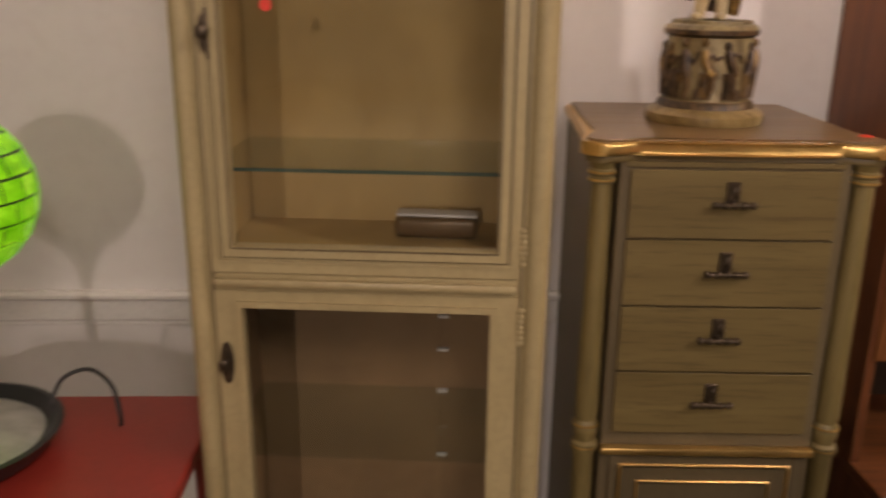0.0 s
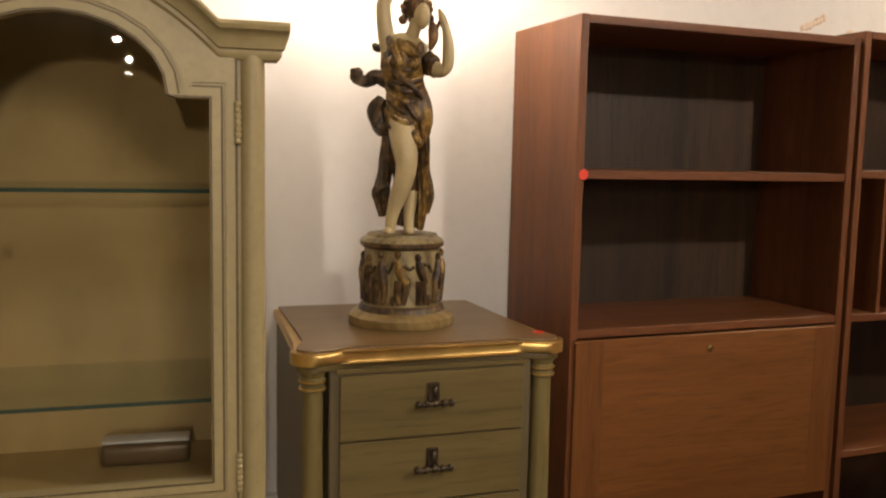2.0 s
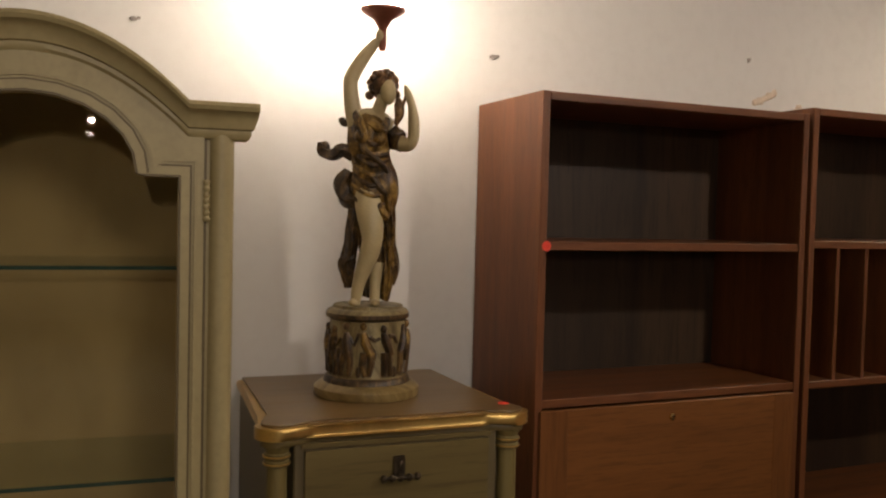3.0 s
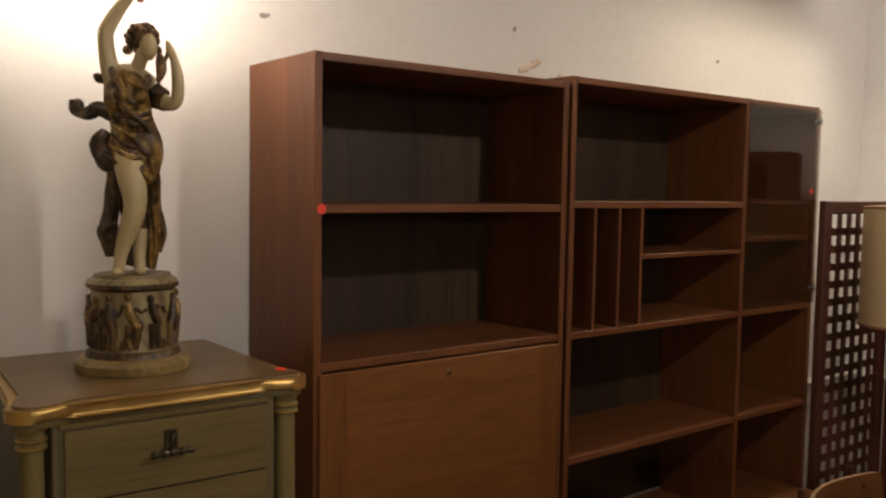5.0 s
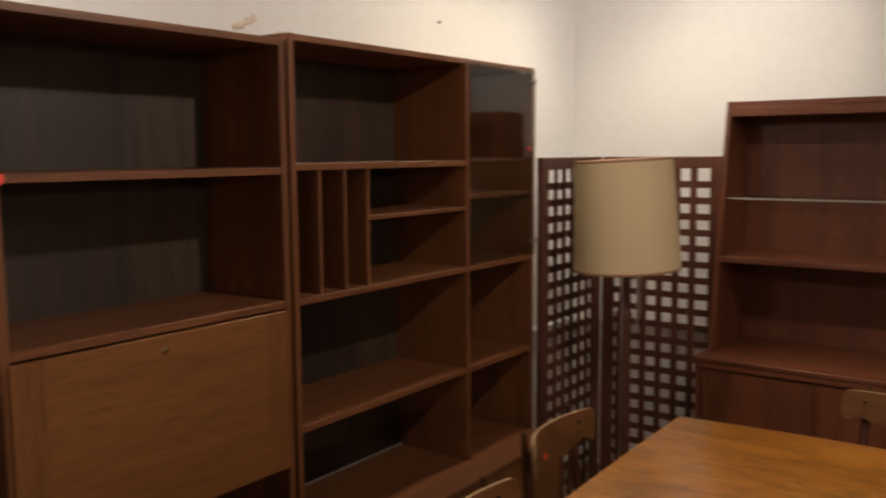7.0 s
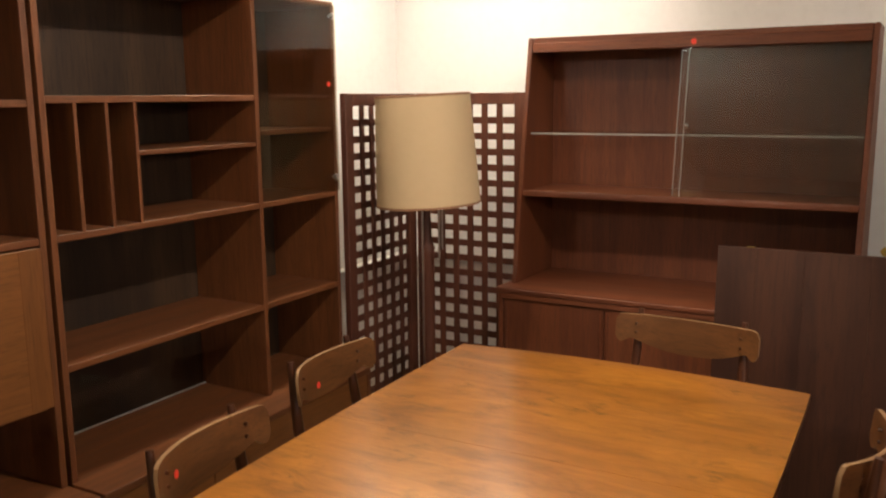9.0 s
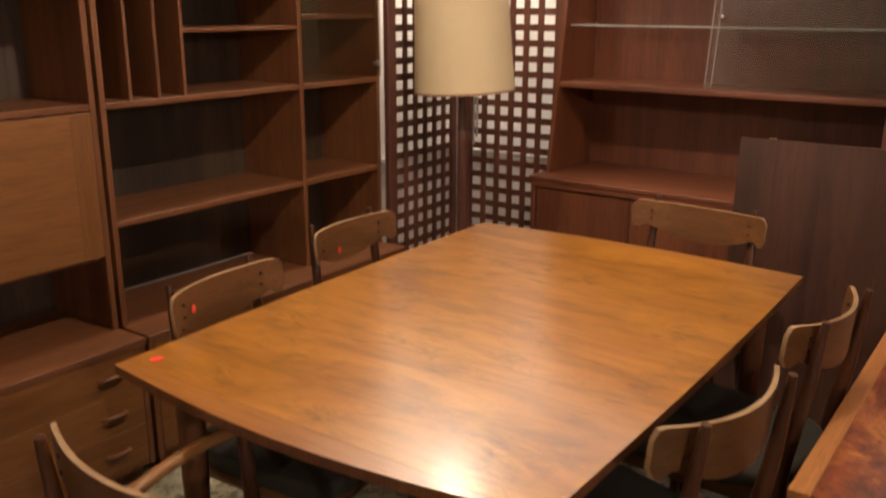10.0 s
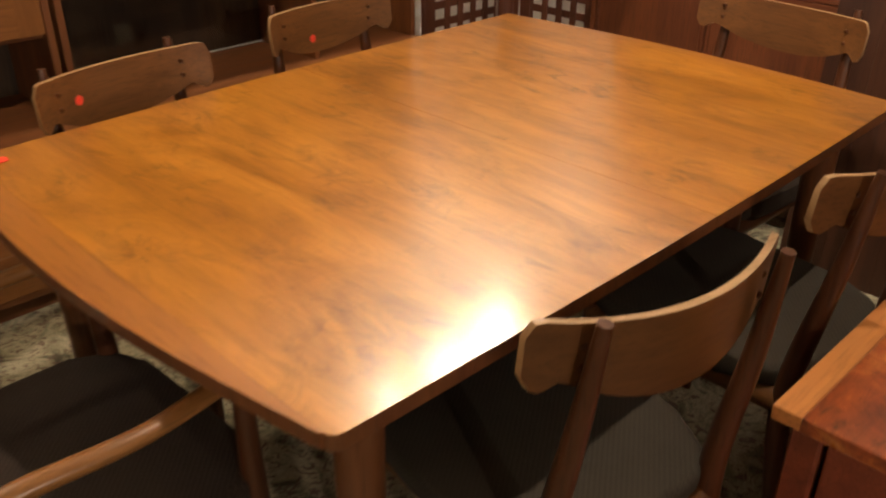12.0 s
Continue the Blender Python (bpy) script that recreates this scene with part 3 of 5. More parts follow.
def bookcase_right():
    x0, x1, xm, yf, yb, zt, zb = 1.846, 3.152, 2.685, 1.595, 1.93, 1.923, 0.485
    t = thing("teak_wall_unit", pose(0, 0, 0), "wide teak wall unit with record slots and a smoked glass door", "wall unit")
    e = 0.020
    for a in (x0, xm, x1 - e):
        part("side_panel", box(a, a + e, yf, yb, zb, zt, 0.0015), M_TEAK_Z, t)
    for a, b in ((x0 + e, xm), (xm + e, x1 - e)):
        part("top_panel", box(a, b, yf, yb, zt - e, zt - 0.001, 0.0015), M_TEAK_X, t)
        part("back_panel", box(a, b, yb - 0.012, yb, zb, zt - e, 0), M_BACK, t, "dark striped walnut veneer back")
        for z in (1.186, 0.818):
            part("shelf", box(a, b, yf + 0.002, yb - 0.012, z - 0.010, z + 0.010, 0.0015), M_TEAK_X, t)
    part("shelf", box(x0 + e, xm, yf + 0.002, yb - 0.012, 1.552, 1.572, 0.0015), M_TEAK_X, t)
    part("shelf", box(xm + e, x1 - e, yf + 0.012, yb - 0.012, 1.432, 1.448, 0.0015), M_TEAK_X, t)
    for x in (1.958, 2.064, 2.166):
        part("divider", box(x - 0.006, x + 0.006, yf + 0.004, yb - 0.012, 1.196, 1.552, 0.001), M_TEAK_Z, t)
    part("shelf", box(2.172, xm, yf + 0.004, yb - 0.012, 1.396, 1.410, 0.001), M_TEAK_X, t)
    d = part("glass_door", box(xm + 0.014, x1 - 0.002, yf - 0.009, yf - 0.003, 1.198, zt - 0.012, 0.001), M_SMOKE, t, "smoked glass door")
    for z in (1.867, 1.255):
        kb = lathe([(0.005, 0), (0.005, 0.010), (0.012, 0.014), (0.012, 0.022), (0.008, 0.025)], 16)
        bmesh.ops.transform(kb, matrix=pose(3.108, yf - 0.009, z, 90), verts=kb.verts)
        part("knob", kb, M_STEEL, d, "round steel knob", True)
    by = 1.46
    part("base_top", box(x0, x1, by, yb, zb - 0.026, zb - 0.0005, 0.002), M_TEAK_X, t)
    for a in (x0, xm, x1 - e):
        part("base_side", box(a, a + e, by + 0.004, yb, 0.055, zb - 0.026, 0.0015), M_TEAK_Z, t)
    part("base_bottom", box(x0 + e, x1 - e, by + 0.03, yb, 0.055, 0.075, 0.001), M_TEAK_X, t)
    part("plinth", box(x0 + 0.03, x1 - 0.03, by + 0.04, yb - 0.02, 0.0, 0.056, 0.001), M_TEAK_X, t)
    for a, b in ((x0 + e, 2.264), (2.268, xm), (xm + e, x1 - e)):
        part("base_door", box(a + 0.002, b - 0.002, by + 0.004, by + 0.024, 0.078, zb - 0.028, 0.0015), M_FLAP, t)
    return t


bookcase_right()
sticker((3.095, 1.5845, 1.612), (0, -1, 0), 0.010)
pane = thing("glass_pane", pose(0, 1.902, 0.4895, -2), "loose clear glass pane standing inside the wall unit", "glass pane")
part("pane", box(1.870, 2.680, -0.003, 0.003, 0.004, 0.285, 0.0008), M_GLASS, pane)
part("edge", box(1.870, 2.680, -0.0045, 0.0045, 0, 0.0038, 0.0005), M_STRIP, pane, "pale polished glass edge")

# ---- tall chest of drawers ----


def chest():
    t = thing("tall_chest", pose(0.647, 1.450, 0, 0, 0, -2.3) @ pose(-0.65, -1.437, 0), "tall olive-glazed chest of drawers with gilded top edge", "chest of drawers")
    x0, x1, yf, yb = 0.388, 0.914, 1.437, 1.905
    part("carcass", box(x0 + 0.055, x1 - 0.055, yf, yb, 0.10, 1.185, 0.003), M_OLIVE_D, t)
    for a in (x0 + 0.02, x1 - 0.04):
        part("side_panel", box(a, a + 0.02, yf + 0.055, yb, 0.08, 1.185, 0.002), M_OLIVE_D, t)

    def outline(g):
        """The top's outline: front corners swell out round the columns."""
        pts = [(x0 + g + 0.012, yb), (x0 + g + 0.008, yf + 0.085)]
        for sx, cx in ((-1, x0 + 0.028), (1, x1 - 0.028)):
            arc = []
            for k in range(13):
                a = radians(165 + k * 110 / 12)
                px, py = cx + (0.045 - g) * math.cos(a), yf + 0.016 + (0.045 - g) * math.sin(a)
                arc.append((px, py))
            if sx > 0:
                arc = [(2 * cx - px, py) for px, py in reversed(arc)]
                pts += [(cx - 0.062, yf - 0.004 + g), (cx - 0.050, yf - 0.012 + g)] + arc
            else:
                pts += arc + [(cx + 0.050, yf - 0.012 + g), (cx + 0.062, yf - 0.004 + g)]
        return pts + [(x1 - g - 0.008, yf + 0.085), (x1 - g - 0.016, yb)]

    part("top_edge", slab(outline(0.0), 1.196, 1.219, 0.008, seg=3), M_GOLD, t, "rounded gilded moulding", True)
    part("under_moulding", slab(outline(0.010), 1.182, 1.196, 0.004), M_OLIVE, t, "", True)
    part("top", slab(outline(0.012), 1.2185, 1.2245, 0.002), M_OLIVE_TOP, t, "brown glazed wooden top")
    for k, z in enumerate((1.041, 0.910, 0.776, 0.644)):
        zt = (1.172, 1.041, 0.910, 0.776)[k]
        d = part("drawer", box(0.462, 0.838, yf - 0.010, yf + 0.004, z + 0.002, zt - 0.002, 0.0009), M_OLIVE, t)
        cx, cz = 0.646, zt - 0.042
        bm = box(cx - 0.012, cx + 0.012, yf - 0.016, yf - 0.010, cz - 0.018, cz + 0.020, 0.002)
        blob((cx + 0.003, yf - 0.019, cz + 0.002), (0.006, 0.004, 0.012), bm, 0, 8, 6)
        part("backplate", bm, M_BRONZE, d, "dark bronze back plate", True)
        bm = tube([(cx - 0.034, yf - 0.026, cz - 0.020), (cx + 0.034, yf - 0.026, cz - 0.020)], 0.004, 8)
        for m in range(5):
            blob((cx - 0.034 + m * 0.017, yf - 0.026, cz - 0.020), (0.0075, 0.007, 0.0075), bm, 0, 8, 6)
        tube([(cx, yf - 0.012, cz - 0.012), (cx, yf - 0.026, cz - 0.020)], 0.004, 6, bm)
        part("pull", bm, M_BRONZE, d, "beaded bronze bail pull", True)
    part("drawer_rail", box(0.455, 0.845, yf - 0.006, yf + 0.002, 1.174, 1.184, 0.001), M_OLIVE, t)
    part("gold_bead", box(0.440, 0.860, yf - 0.022, yf, 0.600, 0.616, 0.005, seg=2), M_GOLD, t, "gilded half-round bead", True)
    door = part("lower_door", box(0.462, 0.838, yf - 0.010, yf + 0.004, 0.16, 0.596, 0.003), M_OLIVE_D, t)
    for g, w in ((0.018, 0.006), (0.055, 0.004)):
        a, b, c, d2 = 0.462 + g, 0.838 - g, 0.16 + g, 0.596 - g
        bm = bmesh.new()
        for r in ((a, b, d2 - w, d2), (a, b, c, c + w), (a, a + w, c + w, d2 - w), (b - w, b, c + w, d2 - w)):
            box(r[0], r[1], yf - 0.016, yf - 0.010, r[2], r[3], 0.0015, bm)
        part("gold_frame", bm, M_GOLD, door, "thin gilded panel frame")
    for cx in (0.413, 0.888):
        prof = [(0.020, 0.02), (0.026, 0.05), (0.020, 0.08), (0.021, 0.59), (0.026, 0.60), (0.026, 0.615), (0.020, 0.62), (0.024, 0.64), (0.026, 0.655), (0.020, 0.665),
                (0.0225, 0.68), (0.021, 0.90), (0.019, 1.142), (0.025, 1.145), (0.025, 1.152), (0.0205, 1.155), (0.025, 1.159), (0.025, 1.166), (0.021, 1.169), (0.027, 1.182)]
        col = part("column", lathe(prof, 24, None, 0, (cx, yf + 0.012)), M_OLIVE_L, t, "turned corner column", True)
        for z in (0.6075, 0.655, 1.1485, 1.1625):
            part("gold_ring", lathe([(0.0235, z - 0.0028), (0.0264, z - 0.0012), (0.0264, z + 0.0012), (0.0235, z + 0.0028)], 24, None, 0, (cx, yf + 0.012)), M_GOLD, col, "gilded ring", True)
    part("base", box(x0 + 0.01, x1 - 0.01, yf - 0.006, yb, 0.0, 0.10, 0.006, seg=2), M_OLIVE, t)
    return t


chest()
sticker((0.893, 1.487, 1.2246), (0, 0, 1), 0.012)

# ---- standing figure lamp on the chest ----


def statue():
    bm = bmesh.new()
    # base, drum and its relief
    lathe([(0.113, 0.0), (0.115, 0.006), (0.114, 0.018), (0.106, 0.025), (0.094, 0.030), (0.090, 0.040), (0.086, 0.045)], 48, bm, 5)
    lathe([(0.086, 0.040), (0.083, 0.048), (0.082, 0.166), (0.088, 0.170), (0.090, 0.179), (0.086, 0.185), (0.077, 0.189), (0.075, 0.195), (0.0, 0.197)], 48, bm, 3)
    lathe([(0.083, 0.164), (0.0905, 0.170), (0.0905, 0.178), (0.083, 0.184)], 48, bm, 2)
    lathe([(0.0945, 0.030), (0.0915, 0.040), (0.0855, 0.045)], 48, bm, 2)
    rnd = random.Random(5)
    for k in range(12):
        a = 2 * math.pi * k / 12

        def at(u, z, r=0.084):
            b = a + u / 0.084
            return (r * math.cos(b), r * math.sin(b), z)

        def j(w):
            return rnd.uniform(-w, w)
        m = 2 if k % 3 else 1
        lean = j(0.010)
        blob(at(lean, 0.150 + j(0.006)), (0.0075, 0.0075, 0.009), bm, m, 8, 6)
        tube([at(lean, 0.142), at(lean * 0.5, 0.120 + j(0.01)), at(-lean, 0.095)], [0.006, 0.011, 0.010], 8, bm, m)
        tube([at(0.004, 0.100), at(0.010 + j(0.008), 0.078), at(0.006 + j(0.006), 0.050)], [0.009, 0.008, 0.006], 8, bm, 2)
        tube([at(-0.006, 0.100), at(-0.011 + j(0.006), 0.075), at(-0.010 + j(0.008), 0.050)], [0.009, 0.008, 0.006], 8, bm, 2)
        tube([at(0.004, 0.134), at(0.016, 0.126 + j(0.014)), at(0.026, 0.134 + j(0.018))], [0.005, 0.0045, 0.004], 6, bm, 2)
        blob(at(0.019 + j(0.006), 0.075 + j(0.025)), (0.006, 0.006, 0.012), bm, 2, 8, 6)
    # plain draped figure, simplified
    Z = 0.196
    C = curve_pts
    S = smooth_radii
    # free leg with bare knee, standing leg, feet
    tube(C([(-0.028, -0.030, Z), (-0.020, -0.034, Z + 0.05), (-0.002, -0.044, Z + 0.105), (0.006, -0.050, Z + 0.145), (0.0, -0.040, Z + 0.195), (-0.004, -0.020, Z + 0.24)]), S([0.010, 0.0145, 0.0205, 0.0225, 0.029, 0.032]), 18, bm, 0)
    tube(C([(0.014, -0.026, Z), (0.014, -0.020, Z + 0.04), (0.018, -0.012, Z + 0.09)]), S([0.011, 0.012, 0.017]), 12, bm, 0)
    blob((-0.032, -0.042, Z + 0.006), (0.010, 0.024, 0.008), bm, 0)
    blob((0.013, -0.038, Z + 0.006), (0.010, 0.022, 0.008), bm, 0)
    # skirt and hanging folds
    tube(C([(0.022, 0.012, Z + 0.012), (0.026, 0.010, Z + 0.07), (0.022, 0.006, Z + 0.14), (0.010, 0.0, Z + 0.21), (0.006, 0.0, Z + 0.27)], 10), S([0.032, 0.038, 0.044, 0.054, 0.056], 10), 44, bm, 2, 0.7, 10, 0.10)
    tube(C([(0.040, -0.016, Z + 0.008), (0.048, -0.018, Z + 0.06), (0.050, -0.022, Z + 0.13), (0.040, -0.026, Z + 0.20), (0.020, -0.028, Z + 0.26)], 8), S([0.010, 0.016, 0.018, 0.024, 0.026], 8), 24, bm, 1, 0.9, 6, 0.2)
    tube(C([(0.060, -0.010, Z + 0.045), (0.070, -0.012, Z + 0.080), (0.058, -0.014, Z + 0.13), (0.050, -0.010, Z + 0.19)], 8), S([0.010, 0.016, 0.013, 0.014], 8), 20, bm, 2, 0.9, 5, 0.22)
    tube(C([(-0.042, -0.004, Z + 0.035), (-0.046, -0.008, Z + 0.085), (-0.038, -0.012, Z + 0.15), (-0.024, -0.012, Z + 0.22)], 8), S([0.009, 0.015, 0.014, 0.018], 8), 20, bm, 2, 0.9, 5, 0.22)
    tube(C([(-0.030, -0.012, Z + 0.10), (-0.052, -0.012, Z + 0.090), (-0.050, -0.010, Z + 0.060)]), S([0.010, 0.013, 0.009]), 14, bm, 2, 1, 4, 0.2)
    tube(C([(-0.044, 0.006, Z + 0.285), (-0.060, 0.002, Z + 0.258), (-0.050, -0.008, Z + 0.226), (-0.022, -0.028, Z + 0.222), (0.004, -0.044, Z + 0.240)]), S([0.014, 0.018, 0.016, 0.012, 0.010]), 16, bm, 2, 1, 4, 0.2)
    tube(C([(0.012, -0.048, Z + 0.215), (0.036, -0.044, Z + 0.190), (0.052, -0.024, Z + 0.215)]), S([0.012, 0.013, 0.012]), 14, bm, 1, 1, 4, 0.15)
    tube(C([(0.004, -0.050, Z + 0.275), (0.026, -0.052, Z + 0.245), (0.046, -0.036, Z + 0.235)]), 0.007, 10, bm, 2)
    # body
    tube(C([(0.012, -0.002, Z + 0.205), (0.016, -0.006, Z + 0.250), (0.004, -0.008, Z + 0.306), (-0.004, -0.010, Z + 0.348), (-0.002, -0.008, Z + 0.392), (0.0, -0.006, Z + 0.405)], 10), S([0.050, 0.062, 0.043, 0.048, 0.042, 0.026], 10), 40, bm, 1, 0.78, 9, 0.05)
    blob((-0.020, -0.040, Z + 0.360), (0.017, 0.014, 0.016), bm, 1)
    blob((0.017, -0.042, Z + 0.356), (0.017, 0.014, 0.016), bm, 1)
    tube(C([(-0.040, -0.012, Z + 0.385), (-0.016, -0.046, Z + 0.335), (0.020, -0.050, Z + 0.305), (0.050, -0.026, Z + 0.270)]), 0.006, 10, bm, 2)
    tube(C([(-0.044, -0.008, Z + 0.330), (-0.010, -0.046, Z + 0.315), (0.040, -0.040, Z + 0.325)]), 0.005, 10, bm, 2)
    tube(C([(-0.036, -0.008, Z + 0.325), (-0.062, 0.0, Z + 0.332), (-0.082, 0.002, Z + 0.322), (-0.104, 0.0, Z + 0.328), (-0.108, 0.0, Z + 0.348)]), S([0.016, 0.013, 0.013, 0.011, 0.007]), 14, bm, 2, 1, 4, 0.2)
    blob((-0.100, 0.0, Z + 0.338), (0.012, 0.010, 0.013), bm, 2)
    tube(C([(-0.040, -0.002, Z + 0.395), (-0.060, 0.0, Z + 0.392), (-0.066, 0.0, Z + 0.402)]), S([0.011, 0.009, 0.006]), 10, bm, 2)
    for a0, a1, b0, b1 in ((-0.034, 0.410, -0.016, 0.362), (0.034, 0.398, 0.020, 0.358), (-0.020, 0.400, 0.030, 0.366)):
        tube(C([(a0, -0.020, Z + a1), ((a0 + b0) / 2, -0.040, Z + (a1 + b1) / 2), (b0, -0.050, Z + b1)]), S([0.009, 0.011, 0.008]), 10, bm, 1, 1, 4, 0.15)
    for k in range(7):
        h = 0.215 + 0.022 * k
        tube(C([(-0.046 + 0.004 * k, -0.026, Z + h + 0.022), (0.002, -0.056 + 0.001 * k, Z + h - 0.004), (0.060 - 0.004 * k, -0.026, Z + h + 0.012)]), S([0.004, 0.0055, 0.004]), 8, bm, 1 if k % 2 else 2)
    # shoulders, neck, plain head with curls
    tube(C([(-0.036, -0.004, Z + 0.402), (0.004, -0.012, Z + 0.403), (0.046, -0.008, Z + 0.384)]), S([0.017, 0.020, 0.016]), 16, bm, 0)
    tube([(0.006, -0.010, Z + 0.395), (0.016, -0.018, Z + 0.425), (0.026, -0.026, Z + 0.448)], [0.019, 0.0135, 0.015], 14, bm, 0)
    blob((0.036, -0.034, Z + 0.456), (0.020, 0.023, 0.027), bm, 0, 20, 14)
    blob((0.026, -0.014, Z + 0.475), (0.030, 0.030, 0.027), bm, 4, 20, 14)
    for k in range(40):
        a = k * 2.4
        h = 1 - 2 * (k + 0.5) / 40
        rr = math.sqrt(1 - h * h)
        q = Vector((0.031 * rr * math.cos(a), 0.029 * rr * math.sin(a), 0.027 * h))
        if q.y > -0.012 or q.z > 0.008:
            blob(Vector((0.026, -0.014, Z + 0.475)) + q, (0.0085, 0.0085, 0.008), bm, 4, 8, 6)
    blob((-0.006, -0.004, Z + 0.452), (0.010, 0.010, 0.010), bm, 4)
    blob((0.060, -0.018, Z + 0.452), (0.008, 0.009, 0.010), bm, 4)
    # raised arm and bent arm
    tube(C([(-0.030, -0.004, Z + 0.385), (-0.042, -0.008, Z + 0.425), (-0.047, -0.010, Z + 0.470), (-0.044, -0.011, Z + 0.490), (-0.020, -0.012, Z + 0.532), (0.009, -0.012, Z + 0.568)]), S([0.023, 0.0175, 0.0155, 0.0155, 0.0135, 0.009]), 14, bm, 0)
    blob((0.015, -0.012, Z + 0.578), (0.010, 0.010, 0.016), bm, 0)
    tube(C([(0.048, -0.010, Z + 0.370), (0.070, -0.024, Z + 0.350), (0.093, -0.040, Z + 0.346), (0.103, -0.046, Z + 0.360), (0.103, -0.052, Z + 0.395), (0.096, -0.054, Z + 0.428), (0.085, -0.056, Z + 0.450), (0.078, -0.056, Z + 0.468)]), S([0.020, 0.017, 0.015, 0.0155, 0.0150, 0.0105, 0.010, 0.003]), 14, bm, 0)
    tube(C([(0.046, -0.010, Z + 0.374), (0.060, -0.016, Z + 0.358), (0.074, -0.026, Z + 0.352)]), S([0.022, 0.024, 0.021]), 16, bm, 2, 1, 5, 0.12)
    tube(C([(0.056, -0.052, Z + 0.385), (0.064, -0.056, Z + 0.410), (0.060, -0.056, Z + 0.432), (0.054, -0.056, Z + 0.438)]), S([0.005, 0.013, 0.011, 0.005]), 12, bm, 4)
    tube([(0.062, -0.054, Z + 0.405), (0.084, -0.058, Z + 0.452)], 0.0045, 8, bm, 4)
    # the drapery and bent arm hang close to the body on the lamp's open side
    for v in bm.verts:
        if v.co.z > Z + 0.004 and v.co.x > 0.03:
            slim = 0.64 + 0.16 * min(1.0, max(0.0, (v.co.z - Z - 0.28) / 0.06))
            v.co.x = 0.03 + (v.co.x - 0.03) * slim
    ob = solid("statue", bm, [M_SKIN, M_ROBE, M_ROBE_D, M_RELIEF, M_HAIR, M_FOOT], "ivory and gilt plaster statue lamp on a relief drum", "statue", smooth=True)
    ob.matrix_world = pose(0.653, 1.678, 1.2248, 0, 0, -18)
    return ob


statue()
lampx, lampy, lampz = 0.668, 1.662, 2.050
cup = thing("torch_lamp", pose(lampx, lampy, lampz), "lit frosted glass torch lamp held by the statue", "lamp")
part("stem", lathe([(0.006, -0.082), (0.009, -0.070), (0.009, -0.035), (0.014, -0.026)], 20), M_CUP, cup, "", True)
part("cup", lathe([(0.012, -0.028), (0.020, -0.016), (0.040, -0.004), (0.047, 0.001), (0.047, 0.008), (0.043, 0.009)], 32), M_CUP, cup, "copper coloured cup", True)
part("shade", lathe([(0.040, 0.0085), (0.046, 0.03), (0.046, 0.07), (0.038, 0.10), (0.030, 0.12), (0.0, 0.125)], 32), M_LAMP, cup, "glowing frosted glass", True)

# ---- arched curio cabinet ----


def arch(half, foot, top, n=12):
    """Points of an arch from its right foot over to its left foot."""
    return [(half * math.cos(math.pi * k / n), foot + (top - foot) * math.sin(math.pi * k / n)) for k in range(n + 1)]


